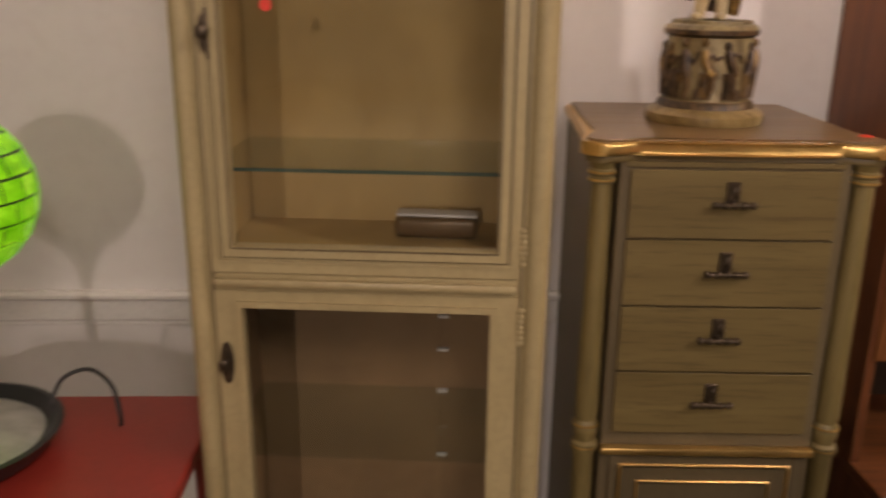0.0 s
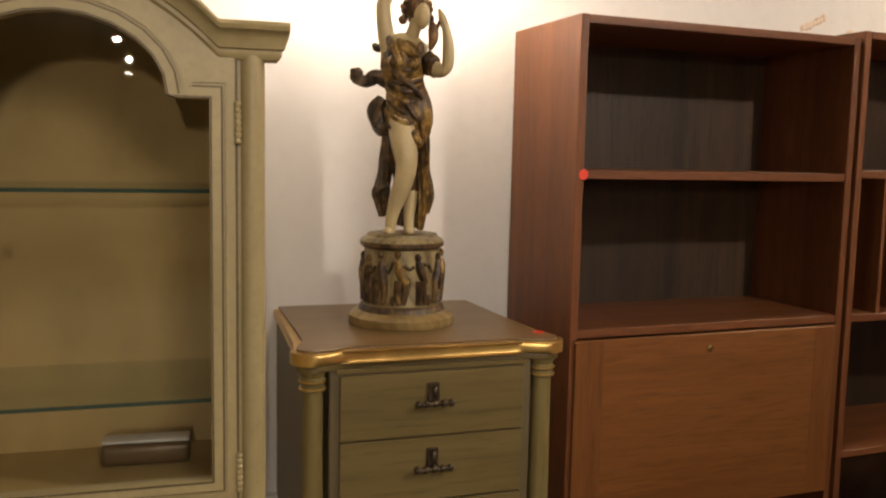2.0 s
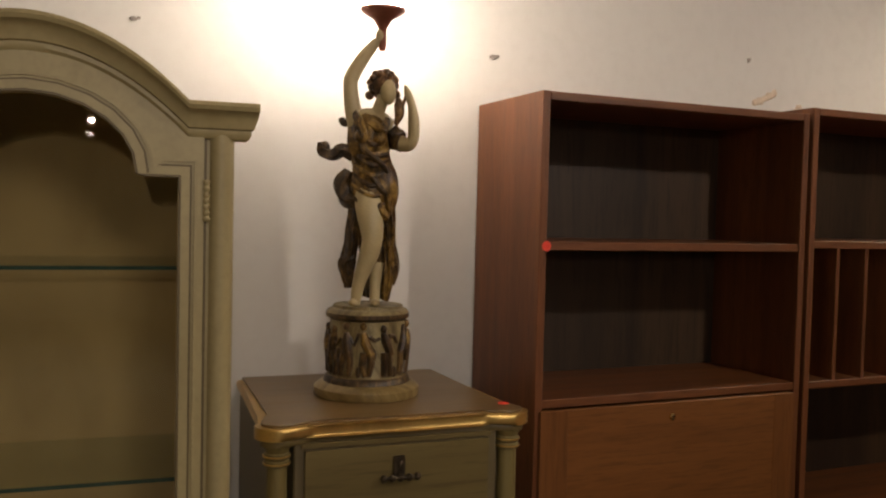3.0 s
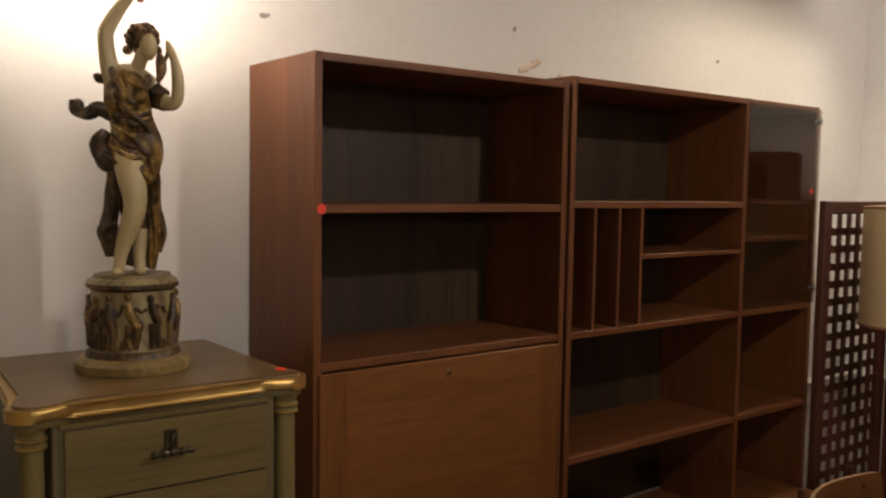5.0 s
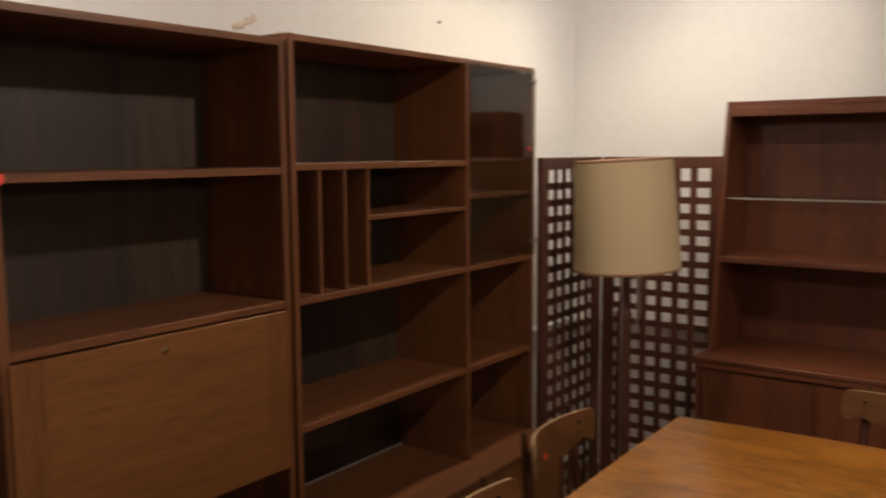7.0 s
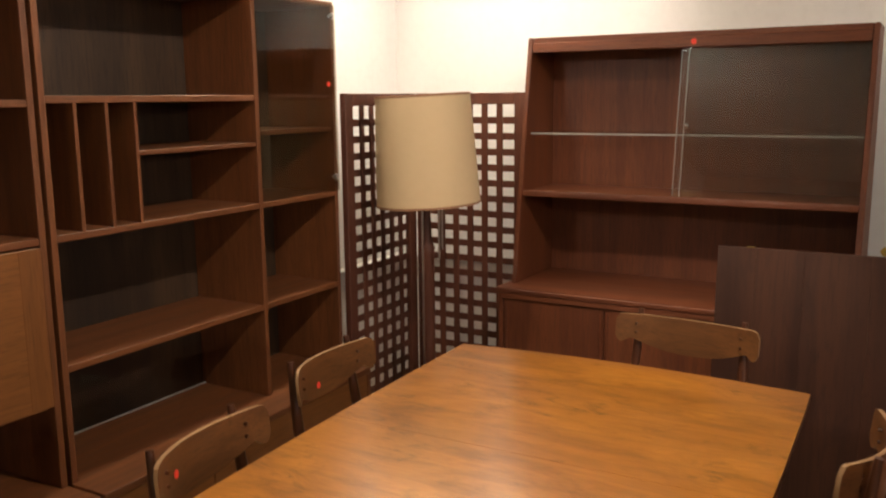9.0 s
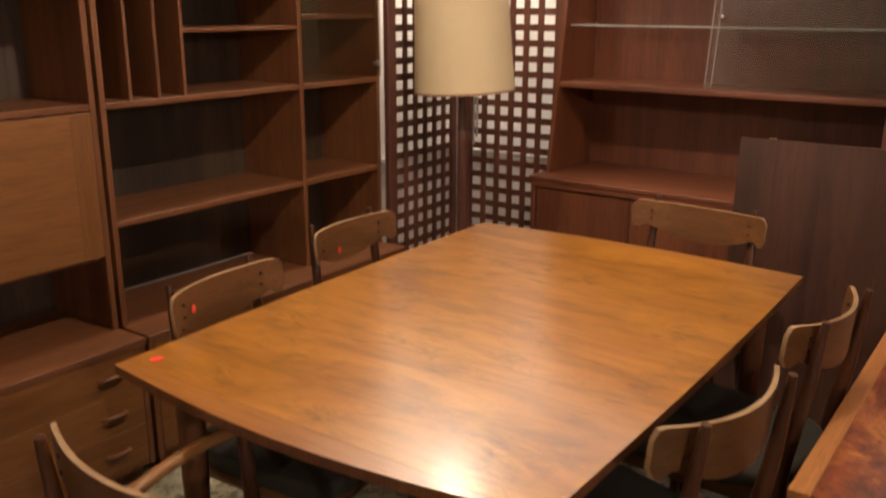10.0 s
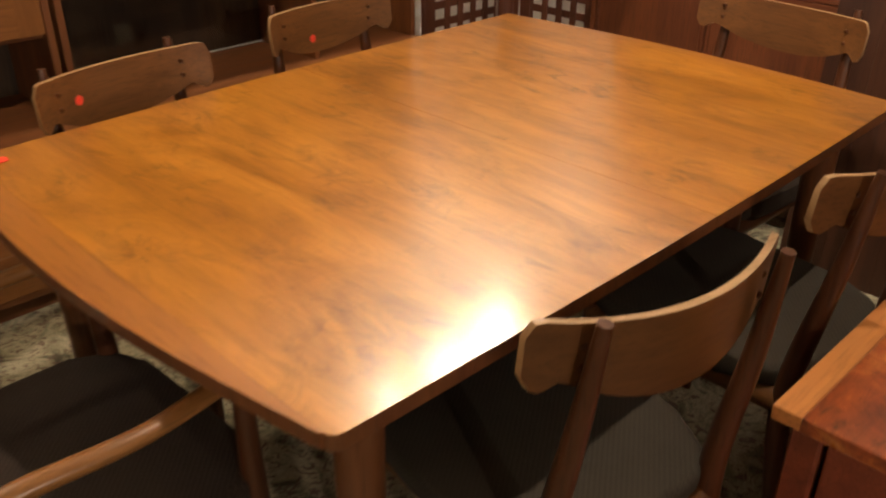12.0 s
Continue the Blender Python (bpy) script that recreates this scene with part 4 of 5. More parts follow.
def curio():
    yf, yb = 1.20, 1.53
    t = thing("curio_cabinet", pose(-0.0045, 1.2215, 0, 0, 0, -4.5) @ pose(0, -1.20, 0), "arched cream-painted curio cabinet with glazed doors", "cabinet")
    hw = 0.2849
    for s in (-1, 1):
        a, b = sorted((s * hw, s * (hw - 0.02)))
        part("side_panel", box(a, b, yf + 0.02, yb, 0.06, 1.745, 0.002), M_CREAM, t)
        a, b = sorted((s * (hw - 0.004), s * (hw - 0.052)))
        part("stile", box(a, b, yf + 0.004, yf + 0.024, 0.06, 1.745, 0.002), M_CREAM, t)
        bm = lathe([(0.018, 0.08), (0.018, 1.735)], 20, None, 0, (s * (hw - 0.020), yf + 0.010))
        part("corner_column", bm, M_CREAM, t, "half-round corner column", True)
        g = s * (hw - 0.043)
        part("glaze_line", box(g - 0.0018, g + 0.0018, yf + 0.0015, yf + 0.005, 0.08, 1.735, 0), M_CREAM_D, t)
    part("back_panel", box(-hw + 0.02, hw - 0.02, yb - 0.012, yb, 1.030, 1.735, 0), M_CURIO_IN, t, "ochre fabric back")
    # lower inside takes the lining colour with shade painted in
    part("lower_back", box(-hw + 0.02, hw - 0.02, yb - 0.012, yb, 0.06, 1.0295, 0), M_CURIO_SHADED, t, "lower back, its shade painted in as brown")
    for s in (-1, 1):
        a, b = sorted((s * (hw - 0.021), s * (hw - 0.026)))
        part("lining", box(a, b, yf + 0.03, yb - 0.012, 1.05, 1.735, 0), M_CURIO_IN, t)
        part("lower_lining", box(a, b, yf + 0.03, yb - 0.012, 0.08, 1.03, 0), M_CURIO_SHADED, t)
    part("deck", box(-hw + 0.02, hw - 0.02, yf + 0.024, yb - 0.012, 1.030, 1.050, 0.001), M_CURIO_IN, t)
    part("bottom", box(-hw + 0.02, hw - 0.02, yf + 0.024, yb - 0.012, 0.06, 0.08, 0.001), M_CURIO_SHADED, t)
    part("plinth", box(-hw - 0.006, hw + 0.006, yf - 0.006, yb, 0.0, 0.075, 0.006), M_CREAM, t)
    part("mid_rail", box(-hw + 0.05, hw - 0.05, yf - 0.002, yf + 0.022, 1.018, 1.048, 0.002), M_CREAM, t)
    part("mid_bead", box(-hw + 0.048, hw - 0.048, yf - 0.016, yf - 0.002, 1.028, 1.042, 0.005, seg=2), M_CREAM, t, "", True)

    # pediment: a moulding that runs level, then up over the arch
    def crest(x):
        u = min(1, abs(x) / 0.2165)
        return 1.775 + 0.108 * (1 - u * u)
    xs = [-0.3165, -0.301, -0.266, -0.235] + [-0.2165 + 0.433 * k / 24 for k in range(25)] + [0.235, 0.266, 0.301, 0.3165]
    profile = [(0.0, 0.0), (0.0, 0.031), (0.006, 0.035), (0.012, 0.032), (0.015, 0.024), (0.021, 0.019), (0.030, 0.015), (0.037, 0.013), (0.039, 0.008), (0.046, 0.008), (0.052, 0.003), (0.054, -0.012)]
    bm = bmesh.new()
    rows = [[bm.verts.new((x * (1 - 0.05 * max(0, 0.02 - p) / 0.02 * (abs(x) > 0.312)), yf - p, crest(x) - d)) for d, p in profile] for x in xs]
    for p, q in zip(rows, rows[1:]):
        for k in range(len(profile) - 1):
            bm.faces.new((p[k], p[k + 1], q[k + 1], q[k]))
    for p, q in zip(rows, rows[1:]):
        bm.faces.new((p[0], q[0], bm.verts.new((q[0].co.x, yb, q[0].co.z)), bm.verts.new((p[0].co.x, yb, p[0].co.z))))
    part("crown_moulding", bm, M_CREAM, t, "stepped crown moulding over the arch", True)
    for s in (-1, 1):
        side = bmesh.new()
        r2 = [[side.verts.new((s * (hw - 0.008 + p * 0.8), y, 1.775 - d)) for d, p in profile] for y in (yf, yb)]
        for k in range(len(profile) - 1):
            side.faces.new((r2[0][k], r2[0][k + 1], r2[1][k + 1], r2[1][k]))
        part("cornice_return", side, M_CREAM, t, "", True)
    # arched head of the back and the lining under the crown
    heads = [-hw + 0.02 + (2 * hw - 0.04) * k / 24 for k in range(25)]
    bm = bmesh.new()
    for xa, xb in zip(heads, heads[1:]):
        for y in (yb - 0.012, yb):
            bm.faces.new([bm.verts.new(q) for q in ((xa, y, 1.7352), (xb, y, 1.7352), (xb, y, crest(xb) - 0.006), (xa, y, crest(xa) - 0.006))])
    part("back_head", bm, M_CURIO_IN, t, "arched head of the ochre back")
    bm = bmesh.new()
    for xa, xb in zip(heads, heads[1:]):
        for z in (0.008, 0.014):
            bm.faces.new([bm.verts.new(q) for q in ((xa, yf + 0.018, crest(xa) - z), (xb, yf + 0.018, crest(xb) - z), (xb, yb - 0.012, crest(xb) - z), (xa, yb - 0.012, crest(xa) - z))])
    part("top_lining", bm, M_CURIO_IN, t, "", True)

    # doors
    def opening(g):
        a = arch(0.144 - g, 1.668, 1.776 - g)
        return [(-0.2032 + g, 1.093 + g), (0.2032 - g, 1.093 + g), (0.2032 - g, 1.664 - g), (0.158 - g, 1.664 - g)] + a + [(-0.158 + g, 1.664 - g), (-0.2032 + g, 1.664 - g)]

    def outer():
        n = len(opening(0)) - 6
        top = [(0.2394 * math.cos(math.pi * k / (n - 1)), 0) for k in range(n)]
        top = [(x, min(crest(x) - 0.045, 1.9)) for x, _ in top]
        return [(-0.2394, 1.050), (0.2394, 1.050), (0.2394, 1.66), (0.2394, 1.70)] + top + [(-0.2394, 1.70), (-0.2394, 1.66)]

    door = part("upper_door", ring_plate(outer(), opening(0), yf - 0.004, yf + 0.016), M_CREAM, t)
    part("sight_bead", ring_plate(opening(-0.016), opening(0), yf - 0.010, yf - 0.004), M_CREAM, door, "raised sight moulding")
    part("glaze_line", ring_plate(opening(-0.019), opening(-0.016), yf - 0.0055, yf - 0.004), M_CREAM_D, door)
    part("glaze_line", ring_plate(opening(-0.0035), opening(-0.0005), yf - 0.0113, yf - 0.010), M_CREAM_D, door)
    part("arch_bead", ring_plate(opening(-0.027), opening(-0.023), yf - 0.0065, yf - 0.004), M_CREAM, door, "thin raised bead")
    g = bmesh.new()
    vs = [[g.verts.new((x, y, z)) for x, z in opening(0.002)] for y in (yf + 0.004, yf + 0.008)]
    for v in vs:
        g.faces.new(v)
    part("glass", g, M_GLASS, door, "clear glass pane")
    low_o = [(-0.2394, 0.09), (0.2394, 0.09), (0.2394, 1.020), (-0.2394, 1.020)]
    low_i = [(-0.1957, 0.145), (0.1957, 0.145), (0.1957, 1.010 - 0.018), (-0.1957, 1.010 - 0.018)]
    low_b = [(-0.2057, 0.135), (0.2057, 0.135), (0.2057, 1.002), (-0.2057, 1.002)]
    ld = part("lower_door", ring_plate(low_o, low_i, yf - 0.004, yf + 0.016), M_CREAM, t)
    part("sight_bead", ring_plate(low_b, low_i, yf - 0.009, yf - 0.004), M_CREAM, ld, "raised sight moulding")
    part("glass", box(-0.1953, 0.1953, yf + 0.004, yf + 0.008, 0.1455, 0.991, 0), M_GLASS, ld, "clear glass pane over a dark inside")
    for z in (1.63, 1.10, 0.97, 0.25):
        prof = [(r, z - 0.030 + k * 0.009 + h) for k in range(7) for r, h in ((0.0040, 0.0), (0.0056, 0.002), (0.0056, 0.006), (0.0040, 0.008))]
        hb = lathe(prof, 10, None, 0, (0.2434, yf - 0.004))
        part("hinge", hb, M_CREAM, t, "painted barrel hinge", True)
    for z, p in ((1.412, door), (0.895, ld)):
        x = -0.2250
        bm = lathe([(0.011, 0), (0.011, 0.002), (0.006, 0.003)], 14)
        bmesh.ops.transform(bm, matrix=pose(x, yf - 0.004, z, 90) @ Matrix.Diagonal((1, 3.4, 1, 1)), verts=bm.verts)
        tube([(x, yf - 0.006, z + 0.004), (x, yf - 0.026, z + 0.004)], 0.0035, 8, bm)
        blob((x, yf - 0.027, z + 0.004), (0.009, 0.003, 0.011), bm, 0, 10, 6)
        part("key_plate", bm, M_BRONZE, p, "dark bronze escutcheon and key", True)
    for z in (1.203, 1.528):
        sh = part("glass_shelf", box(-hw + 0.028, hw - 0.028, yf + 0.045, yb - 0.014, z - 0.003, z + 0.003, 0.0005), M_SHELFGLASS, t, "green-edged glass shelf")
        part("front_edge", box(-hw + 0.028, hw - 0.028, yf + 0.0435, yf + 0.0450, z - 0.003, z + 0.003, 0), M_GREEN_EDGE, sh)
    part("shelf_standard", box(0.098, 0.106, yb - 0.016, yb - 0.012, 0.35, 1.02, 0.0005), M_CURIO_SHADED, t, "brown shelf standard strip")
    for z in (0.555, 0.70, 0.79, 0.86):
        part("shelf_clip", box(0.099, 0.119, yb - 0.026, yb - 0.016, z - 0.003, z + 0.003, 0.001), M_TRIM, t, "small white plastic shelf clip")
    for z in (0.40, 0.70):
        part("glass_shelf", box(-hw + 0.028, hw - 0.028, yf + 0.045, yb - 0.014, z - 0.003, z + 0.003, 0.0005), M_SHELFGLASS, t, "green-edged glass shelf")
    return t


curio()
sticker((-0.142, 1.2385, 1.452), (0, -1, 0), 0.009)
case = thing("spectacle_case", pose(0.112, 1.435, 1.0505, 0, 0, -7), "long rounded dark case with a silver lid", "case")
part("case_body", box(-0.073, 0.073, -0.026, 0.026, 0.0, 0.0375, 0.010, seg=3), M_CASE, case, "bronze lower half", True)
part("case_lid", box(-0.072, 0.072, -0.017, 0.024, 0.0376, 0.0430, 0.0025, seg=2), M_SILVER, case, "silver upper half", True)

# ---- dining table ----


def shaded_sides(bm):
    """Gives the upright faces the second material, a darker wood that paints in the unlit edge."""
    bm.normal_update()
    for f in bm.faces:
        f.material_index = 1 if abs(f.normal.z) < 0.5 else 0
    return bm


def dining_table():
    t = thing("dining_table", pose(0, 0, 0), "large boat-shaped walnut dining table with oiled top", "table")
    xa, xb, ya, yb = 1.345, 2.842, -0.219, 0.845
    n = 20
    right = [(xa + (xb - xa) * k / n, ya - 0.010 * math.sin(math.pi * k / n)) for k in range(n + 1)]
    left = [(xb - (xb - xa) * k / n, yb + 0.024 * (1 - k / n) + 0.010 * math.sin(math.pi * k / n) - 0.030 * (k / n)) for k in range(n + 1)]
    # two leaves that meet in a fine joint; the near corner is worn round
    h = n // 2
    worn = [(xa, ya + 0.016), (xa + 0.002, ya + 0.008), (xa + 0.008, ya + 0.002), (xa + 0.018, ya - 0.0004)]
    for line, joint in ((worn + right[1:h + 1] + left[h:], 1), (right[h:] + left[:h + 1], -1)):
        xj = right[h][0]
        leaf = [(x - joint * 0.0003 if abs(x - xj) < 1e-6 else x, y) for x, y in line]
        part("tabletop", shaded_sides(slab(leaf, 0.7175, 0.740, 0.0003)), [M_TABLE, M_LEG], t, "glossy oiled walnut veneer leaf")
    inset = [(xa + 0.03, ya + 0.022), (xb - 0.03, ya + 0.022), (xb - 0.03, yb), (xa + 0.03, yb - 0.036)]
    part("under_board", slab(inset, 0.7065, 0.7173, 0.003), M_LEG, t, "set-back under edge")
    # the west end board is wider towards the wall
    for x, s, y0, y1, wide, bulge in ((xa, -1, ya + 0.016, left[-1][1], 0.030, 0.048), (xb, 1, ya, left[0][1], 0.0, 0.036)):
        bow = [(x + s * 0.0001, y0), (x + s * 0.0001, y1)] + [(x + s * (0.003 + wide * (1 - k / n) + bulge * math.sin(math.pi * k / n)), y1 + (y0 - y1) * k / n) for k in range(n + 1)]
        part("end_board", shaded_sides(slab(bow if s > 0 else bow[::-1], 0.7175, 0.7399, 0.0003)), [M_TABLE_END, M_LEG], t, "reddish bowed end board")
    part("apron", box(1.46, 2.74, -0.115, -0.095, 0.635, 0.7065, 0.002), M_LEG, t)
    part("apron", box(1.46, 2.74, 0.725, 0.745, 0.635, 0.7065, 0.002), M_LEG, t)
    part("apron", box(1.455, 1.475, -0.095, 0.725, 0.635, 0.7065, 0.002), M_LEG, t)
    part("apron", box(2.715, 2.735, -0.095, 0.725, 0.635, 0.7065, 0.002), M_LEG, t)
    for x in (1.452, 2.745):
        for y in (-0.125, 0.755):
            part("leg", tube([(x, y, 0.0), (x, y, 0.12), (x, y, 0.45), (x, y, 0.695), (x, y, 0.7065)], [0.020, 0.024, 0.031, 0.034, 0.034], 20), M_LEG, t, "", True)
    return t


dining_table()
sticker((1.383, 0.764, 0.7402), (0, 0, 1), 0.014, "small oval red price sticker on the table")

# ---- chairs: local x across, sitter faces +y ----


def chair(width, arms, seat_material, label, category):
    t = thing("dining_armchair" if arms else "dining_chair", pose(0, 0, 0), label, category, "chairs round the table")
    hwid = width / 2
    seat_w, seat_front = (0.236, 0.238) if arms else (0.205, 0.225)
    # curved backrest: straight top, drooping lower edge
    n, th = 44, 0.011
    bm = bmesh.new()
    rows = []
    for k in range(n + 1):
        u = 2 * k / n - 1
        x = hwid * u * 0.985
        y = -0.262 + 0.062 * u * u
        end = min(1, max(0, (abs(u) - 0.90) / 0.10))
        curl = 1 - math.sqrt(max(0.0, 1 - end * end))
        step = min(1, max(0, (abs(u) - 0.80) / 0.12))
        top = 0.831 - 0.010 * (1 - u * u) - 0.022 * curl
        drop = 0.128 - 0.046 * min(1, abs(u) / 0.80) ** 2.2 + 0.016 * step * step * (3 - 2 * step) - 0.024 * curl
        bot = 0.829 - drop
        lean = 0.06
        rows.append([bm.verts.new((x, y + a, z)) for a, z in ((th / 2 - (0.83 - top) * lean, top), (-th / 2, top), (-th / 2 + drop * lean, bot), (th / 2 + drop * lean, bot))])
    for p, q in zip(rows, rows[1:]):
        for j in range(4):
            f = bm.faces.new((p[j], p[(j + 1) % 4], q[(j + 1) % 4], q[j]))
            f.material_index = 1 if j in (0, 2) else 0
    for r in (rows[0], rows[-1]):
        bm.faces.new(r).material_index = 1
    bmesh.ops.bevel(bm, geom=[e for e in bm.edges if len(e.link_faces) == 2 and e.calc_face_angle(0) > 1.0], offset=0.0022, segments=2, affect="EDGES")
    back = part("backrest", bm, [M_CHAIR, M_PLY], t, "curved moulded plywood backrest", True)
    px = hwid * (0.72 if arms else 0.70)
    pu = px / hwid
    for s in (-1, 1):
        yb = -0.262 + 0.062 * pu * pu - 0.016
        pts = curve_pts([(s * (px + 0.035), -0.275, 0.0), (s * (px + 0.022), -0.225, 0.22), (s * (px + 0.015), -0.205, 0.43), (s * (px + 0.006), yb + 0.006, 0.68), (s * px, yb - 0.014, 0.840)])
        part("rear_leg", tube(pts, smooth_radii([0.011, 0.017, 0.020, 0.015, 0.009]), 14), M_CHAIR_Z, t, "", True)
        for z in (0.795, 0.765):
            pg = tube([(s * px, yb + 0.012, z), (s * px, yb + 0.031, z)], 0.0045, 10)
            part("peg", pg, M_CHAIR_Z, back, "dark dowel peg")
        fx = seat_front - 0.025
        top = 0.655 if arms else 0.425
        part("front_leg", tube(curve_pts([(s * (fx + 0.01), 0.215, 0.0), (s * fx, 0.205, 0.22), (s * fx, 0.200, 0.42)] + ([(s * (fx + 0.012), 0.190, top)] if arms else [])), smooth_radii([0.011, 0.016, 0.019] + ([0.012] if arms else [])), 14), M_CHAIR_Z, t, "", True)
        part("side_rail", tube([(s * (px + 0.015), -0.205, 0.395), (s * fx, 0.200, 0.395)], 0.021, 10, None, 0, 1.2), M_CHAIR, t, "", True)
        if arms:
            arm = curve_pts([(s * (px + 0.010), -0.212, 0.565), (s * (px + 0.028), -0.150, 0.602), (s * (px + 0.042), -0.105, 0.630), (s * (fx + 0.030), 0.05, 0.642), (s * (fx + 0.014), 0.20, 0.652), (s * (fx + 0.006), 0.235, 0.652)])
            part("armrest", tube(arm, smooth_radii([0.012, 0.015, 0.016, 0.0145, 0.016, 0.011]), 14, None, 0, 0.85), M_ARM, t, "shaped wooden armrest", True)
    for y in (-0.205, 0.20):
        w = px + 0.015 if y < 0 else seat_front - 0.025
        part("cross_rail", tube([(-w, y, 0.395), (w, y, 0.395)], 0.020, 10, None, 0, 1.2), M_CHAIR, t, "", True)
    # padded seat, rounded at the back corners
    pts = []
    for k in range(28):
        a = 2 * math.pi * k / 28
        c, s = math.cos(a), math.sin(a)
        e = 0.36 if s > 0 else 0.55
        pts.append(((seat_front if s > 0 else seat_w) * math.copysign(abs(c) ** e, c), 0.005 + 0.228 * math.copysign(abs(s) ** e, s)))
    part("seat", slab(pts, 0.415, 0.462, 0.016, seg=4), seat_material, t, "padded fabric seat", True)
    return t


SIDE = "walnut side chair with curved plywood back, at the table"
side = chair(0.415, False, M_SEAT_G, SIDE, "chair")
host = chair(0.485, True, M_SEAT, "walnut armchair with dark woven seat, at the table end", "armchair")


def seat_at(mid_x, mid_y, turn, far=0.197):
    """Pose of a chair whose backrest ends lie round (mid_x, mid_y); turn 0 faces +y."""
    return pose(mid_x, mid_y, 0, 0, 0, turn) @ pose(0, far, 0)


chairs = [seat_at(1.691, 0.870, 188.5), seat_at(2.309, 0.992, 184)]
side.matrix_world = chairs[0]
copy_thing(side, chairs[1])
copy_thing(side, seat_at(1.747, -0.337, -12))
copy_thing(side, seat_at(2.350, -0.367, -6))
host.matrix_world = seat_at(1.010, 0.275, -88.5)
copy_thing(host, seat_at(3.123, 0.200, 84))


def sticker_on_back(m, u, z):
    """A price dot on the front face of a side chair's backrest; u runs from -1 to 1 across it."""
    x, drop = 0.2044 * u, 0.829 - z
    where = m @ Vector((x, -0.262 + 0.062 * u * u + 0.0062 + drop * 0.06, z))
    sticker(where, (m.to_3x3() @ Vector((-0.6 * u, 1.0, 0.06))).normalized(), 0.010)


sticker_on_back(chairs[0], 0.46, 0.768)
sticker_on_back(chairs[1], 0.15, 0.738)

# ---- hutch against the east wall ----


def hutch():
    t = thing("teak_hutch", pose(0, 0, 0), "dark teak hutch with sliding glass doors over a sideboard base", "hutch")
    ya, yb, xb = -0.274, 1.035, 3.985
    e = 0.020
    # sides taper: deeper at the foot
    for a in (ya, yb - e):
        bm = bmesh.new()
        prof = [(3.585, 0.790), (3.742, 1.797), (xb, 1.797), (xb, 0.790)]
        q = [[bm.verts.new((x, y, z)) for x, z in prof] for y in (a, a + e)]
        for s in q:
            bm.faces.new(s)
        for k in range(4):
            bm.faces.new((q[0][k], q[0][(k + 1) % 4], q[1][(k + 1) % 4], q[1][k]))
        bmesh.ops.bevel(bm, geom=list(bm.edges), offset=0.003, segments=2, affect="EDGES")
        part("side_panel", bm, M_HUTCH_Z, t)
    part("top_panel", box(3.745, xb, ya + e, yb - e, 1.775, 1.796, 0.002), M_HUTCH_Y, t)
    part("top_rail", box(3.740, 3.755, ya + e, yb - e, 1.735, 1.775, 0.003), M_HUTCH_Y, t)
    part("back_panel", box(xb - 0.012, xb, ya + e, yb - e, 0.79, 1.775, 0), M_HUTCH_Z, t, "red-brown veneer back")
    part("shelf", box(3.648, xb - 0.012, ya + e, yb - e, 1.150, 1.172, 0.004, seg=2), M_HUTCH_Y, t)
    for y0, y1 in ((ya + e, 0.385), (0.385, yb - e)):
        g = part("glass_shelf", box(3.735, xb - 0.014, y0, y1, 1.402, 1.409, 0.001), M_SHELFGLASS, t, "plain glass shelf")
        part("front_edge", box(3.733, 3.735, y0, y1, 1.402, 1.409, 0), M_STRIP, g, "pale polished edge")
    # both sliding doors stand over the same half and lean with the sides
    for x, edge, knob in ((3.662, 0.372, True), (3.676, 0.402, False)):
        d = thing("sliding_door", pose(x, 0, 1.1755, 0, 8.4), "", "")
        d.parent = t
        part("pane", box(-0.003, 0.003, ya + e + 0.002, edge - 0.003, 0.0, 0.560, 0.0006), M_GLASS, d, "clear sliding glass pane")
        part("edge_strip", box(-0.003, 0.003, edge - 0.0028, edge, 0.0, 0.560, 0.0008), M_STRIP, d, "pale polished edge")
        if knob:
            part("knob", blob((-0.012, edge - 0.014, 0.268), (0.009, 0.011, 0.011), None, 0, 14, 10), M_CHROME, d, "round polished knob", True)
    part("track", box(3.655, 3.685, ya + e, yb - e, 1.172, 1.175, 0.0005), M_HUTCH_Y, t)
    # base
    by0, by1, bx = -0.290, 1.063, 3.487
    part("base_top", box(bx, xb, by0, by1, 0.768, 0.790, 0.005, seg=2), M_HUTCH_Y, t)
    for a in (by0 + 0.008, by1 - 0.028):
        part("base_side", box(bx + 0.012, xb, a, a + e, 0.14, 0.768, 0.002), M_HUTCH_Z, t)
    part("base_back", box(xb - 0.012, xb, by0 + 0.028, by1 - 0.028, 0.14, 0.768, 0), M_HUTCH_Z, t)
    part("base_bottom", box(bx + 0.012, xb - 0.012, by0 + 0.028, by1 - 0.028, 0.14, 0.16, 0.001), M_HUTCH_Y, t)
    part("lip", box(bx + 0.004, bx + 0.014, by0 + 0.028, by1 - 0.028, 0.745, 0.768, 0.003), M_HUTCH_Y, t)
    w = (by1 - by0 - 0.06) / 3
    for k in range(3):
        y = by0 + 0.030 + k * w
        door = part("base_door", box(bx + 0.016, bx + 0.034, y + 0.002, y + w - 0.002, 0.162, 0.742, 0.003), M_HUTCH_Z, t)
        for dx in (0.012, w - 0.018):
            part("door_bead", box(bx + 0.010, bx + 0.016, y + dx, y + dx + 0.006, 0.18, 0.725, 0.002), M_HUTCH_Z, door)
    for x in (bx + 0.06, xb - 0.05):
        for y in (by0 + 0.08, by1 - 0.08):
            part("foot", tube([(x, y, 0), (x, y, 0.14)], [0.014, 0.022], 14), M_HUTCH_Z, t, "", True)
    return t


hutch()
sticker((3.738, 0.354, 1.757), (-1, 0, 0), 0.011)

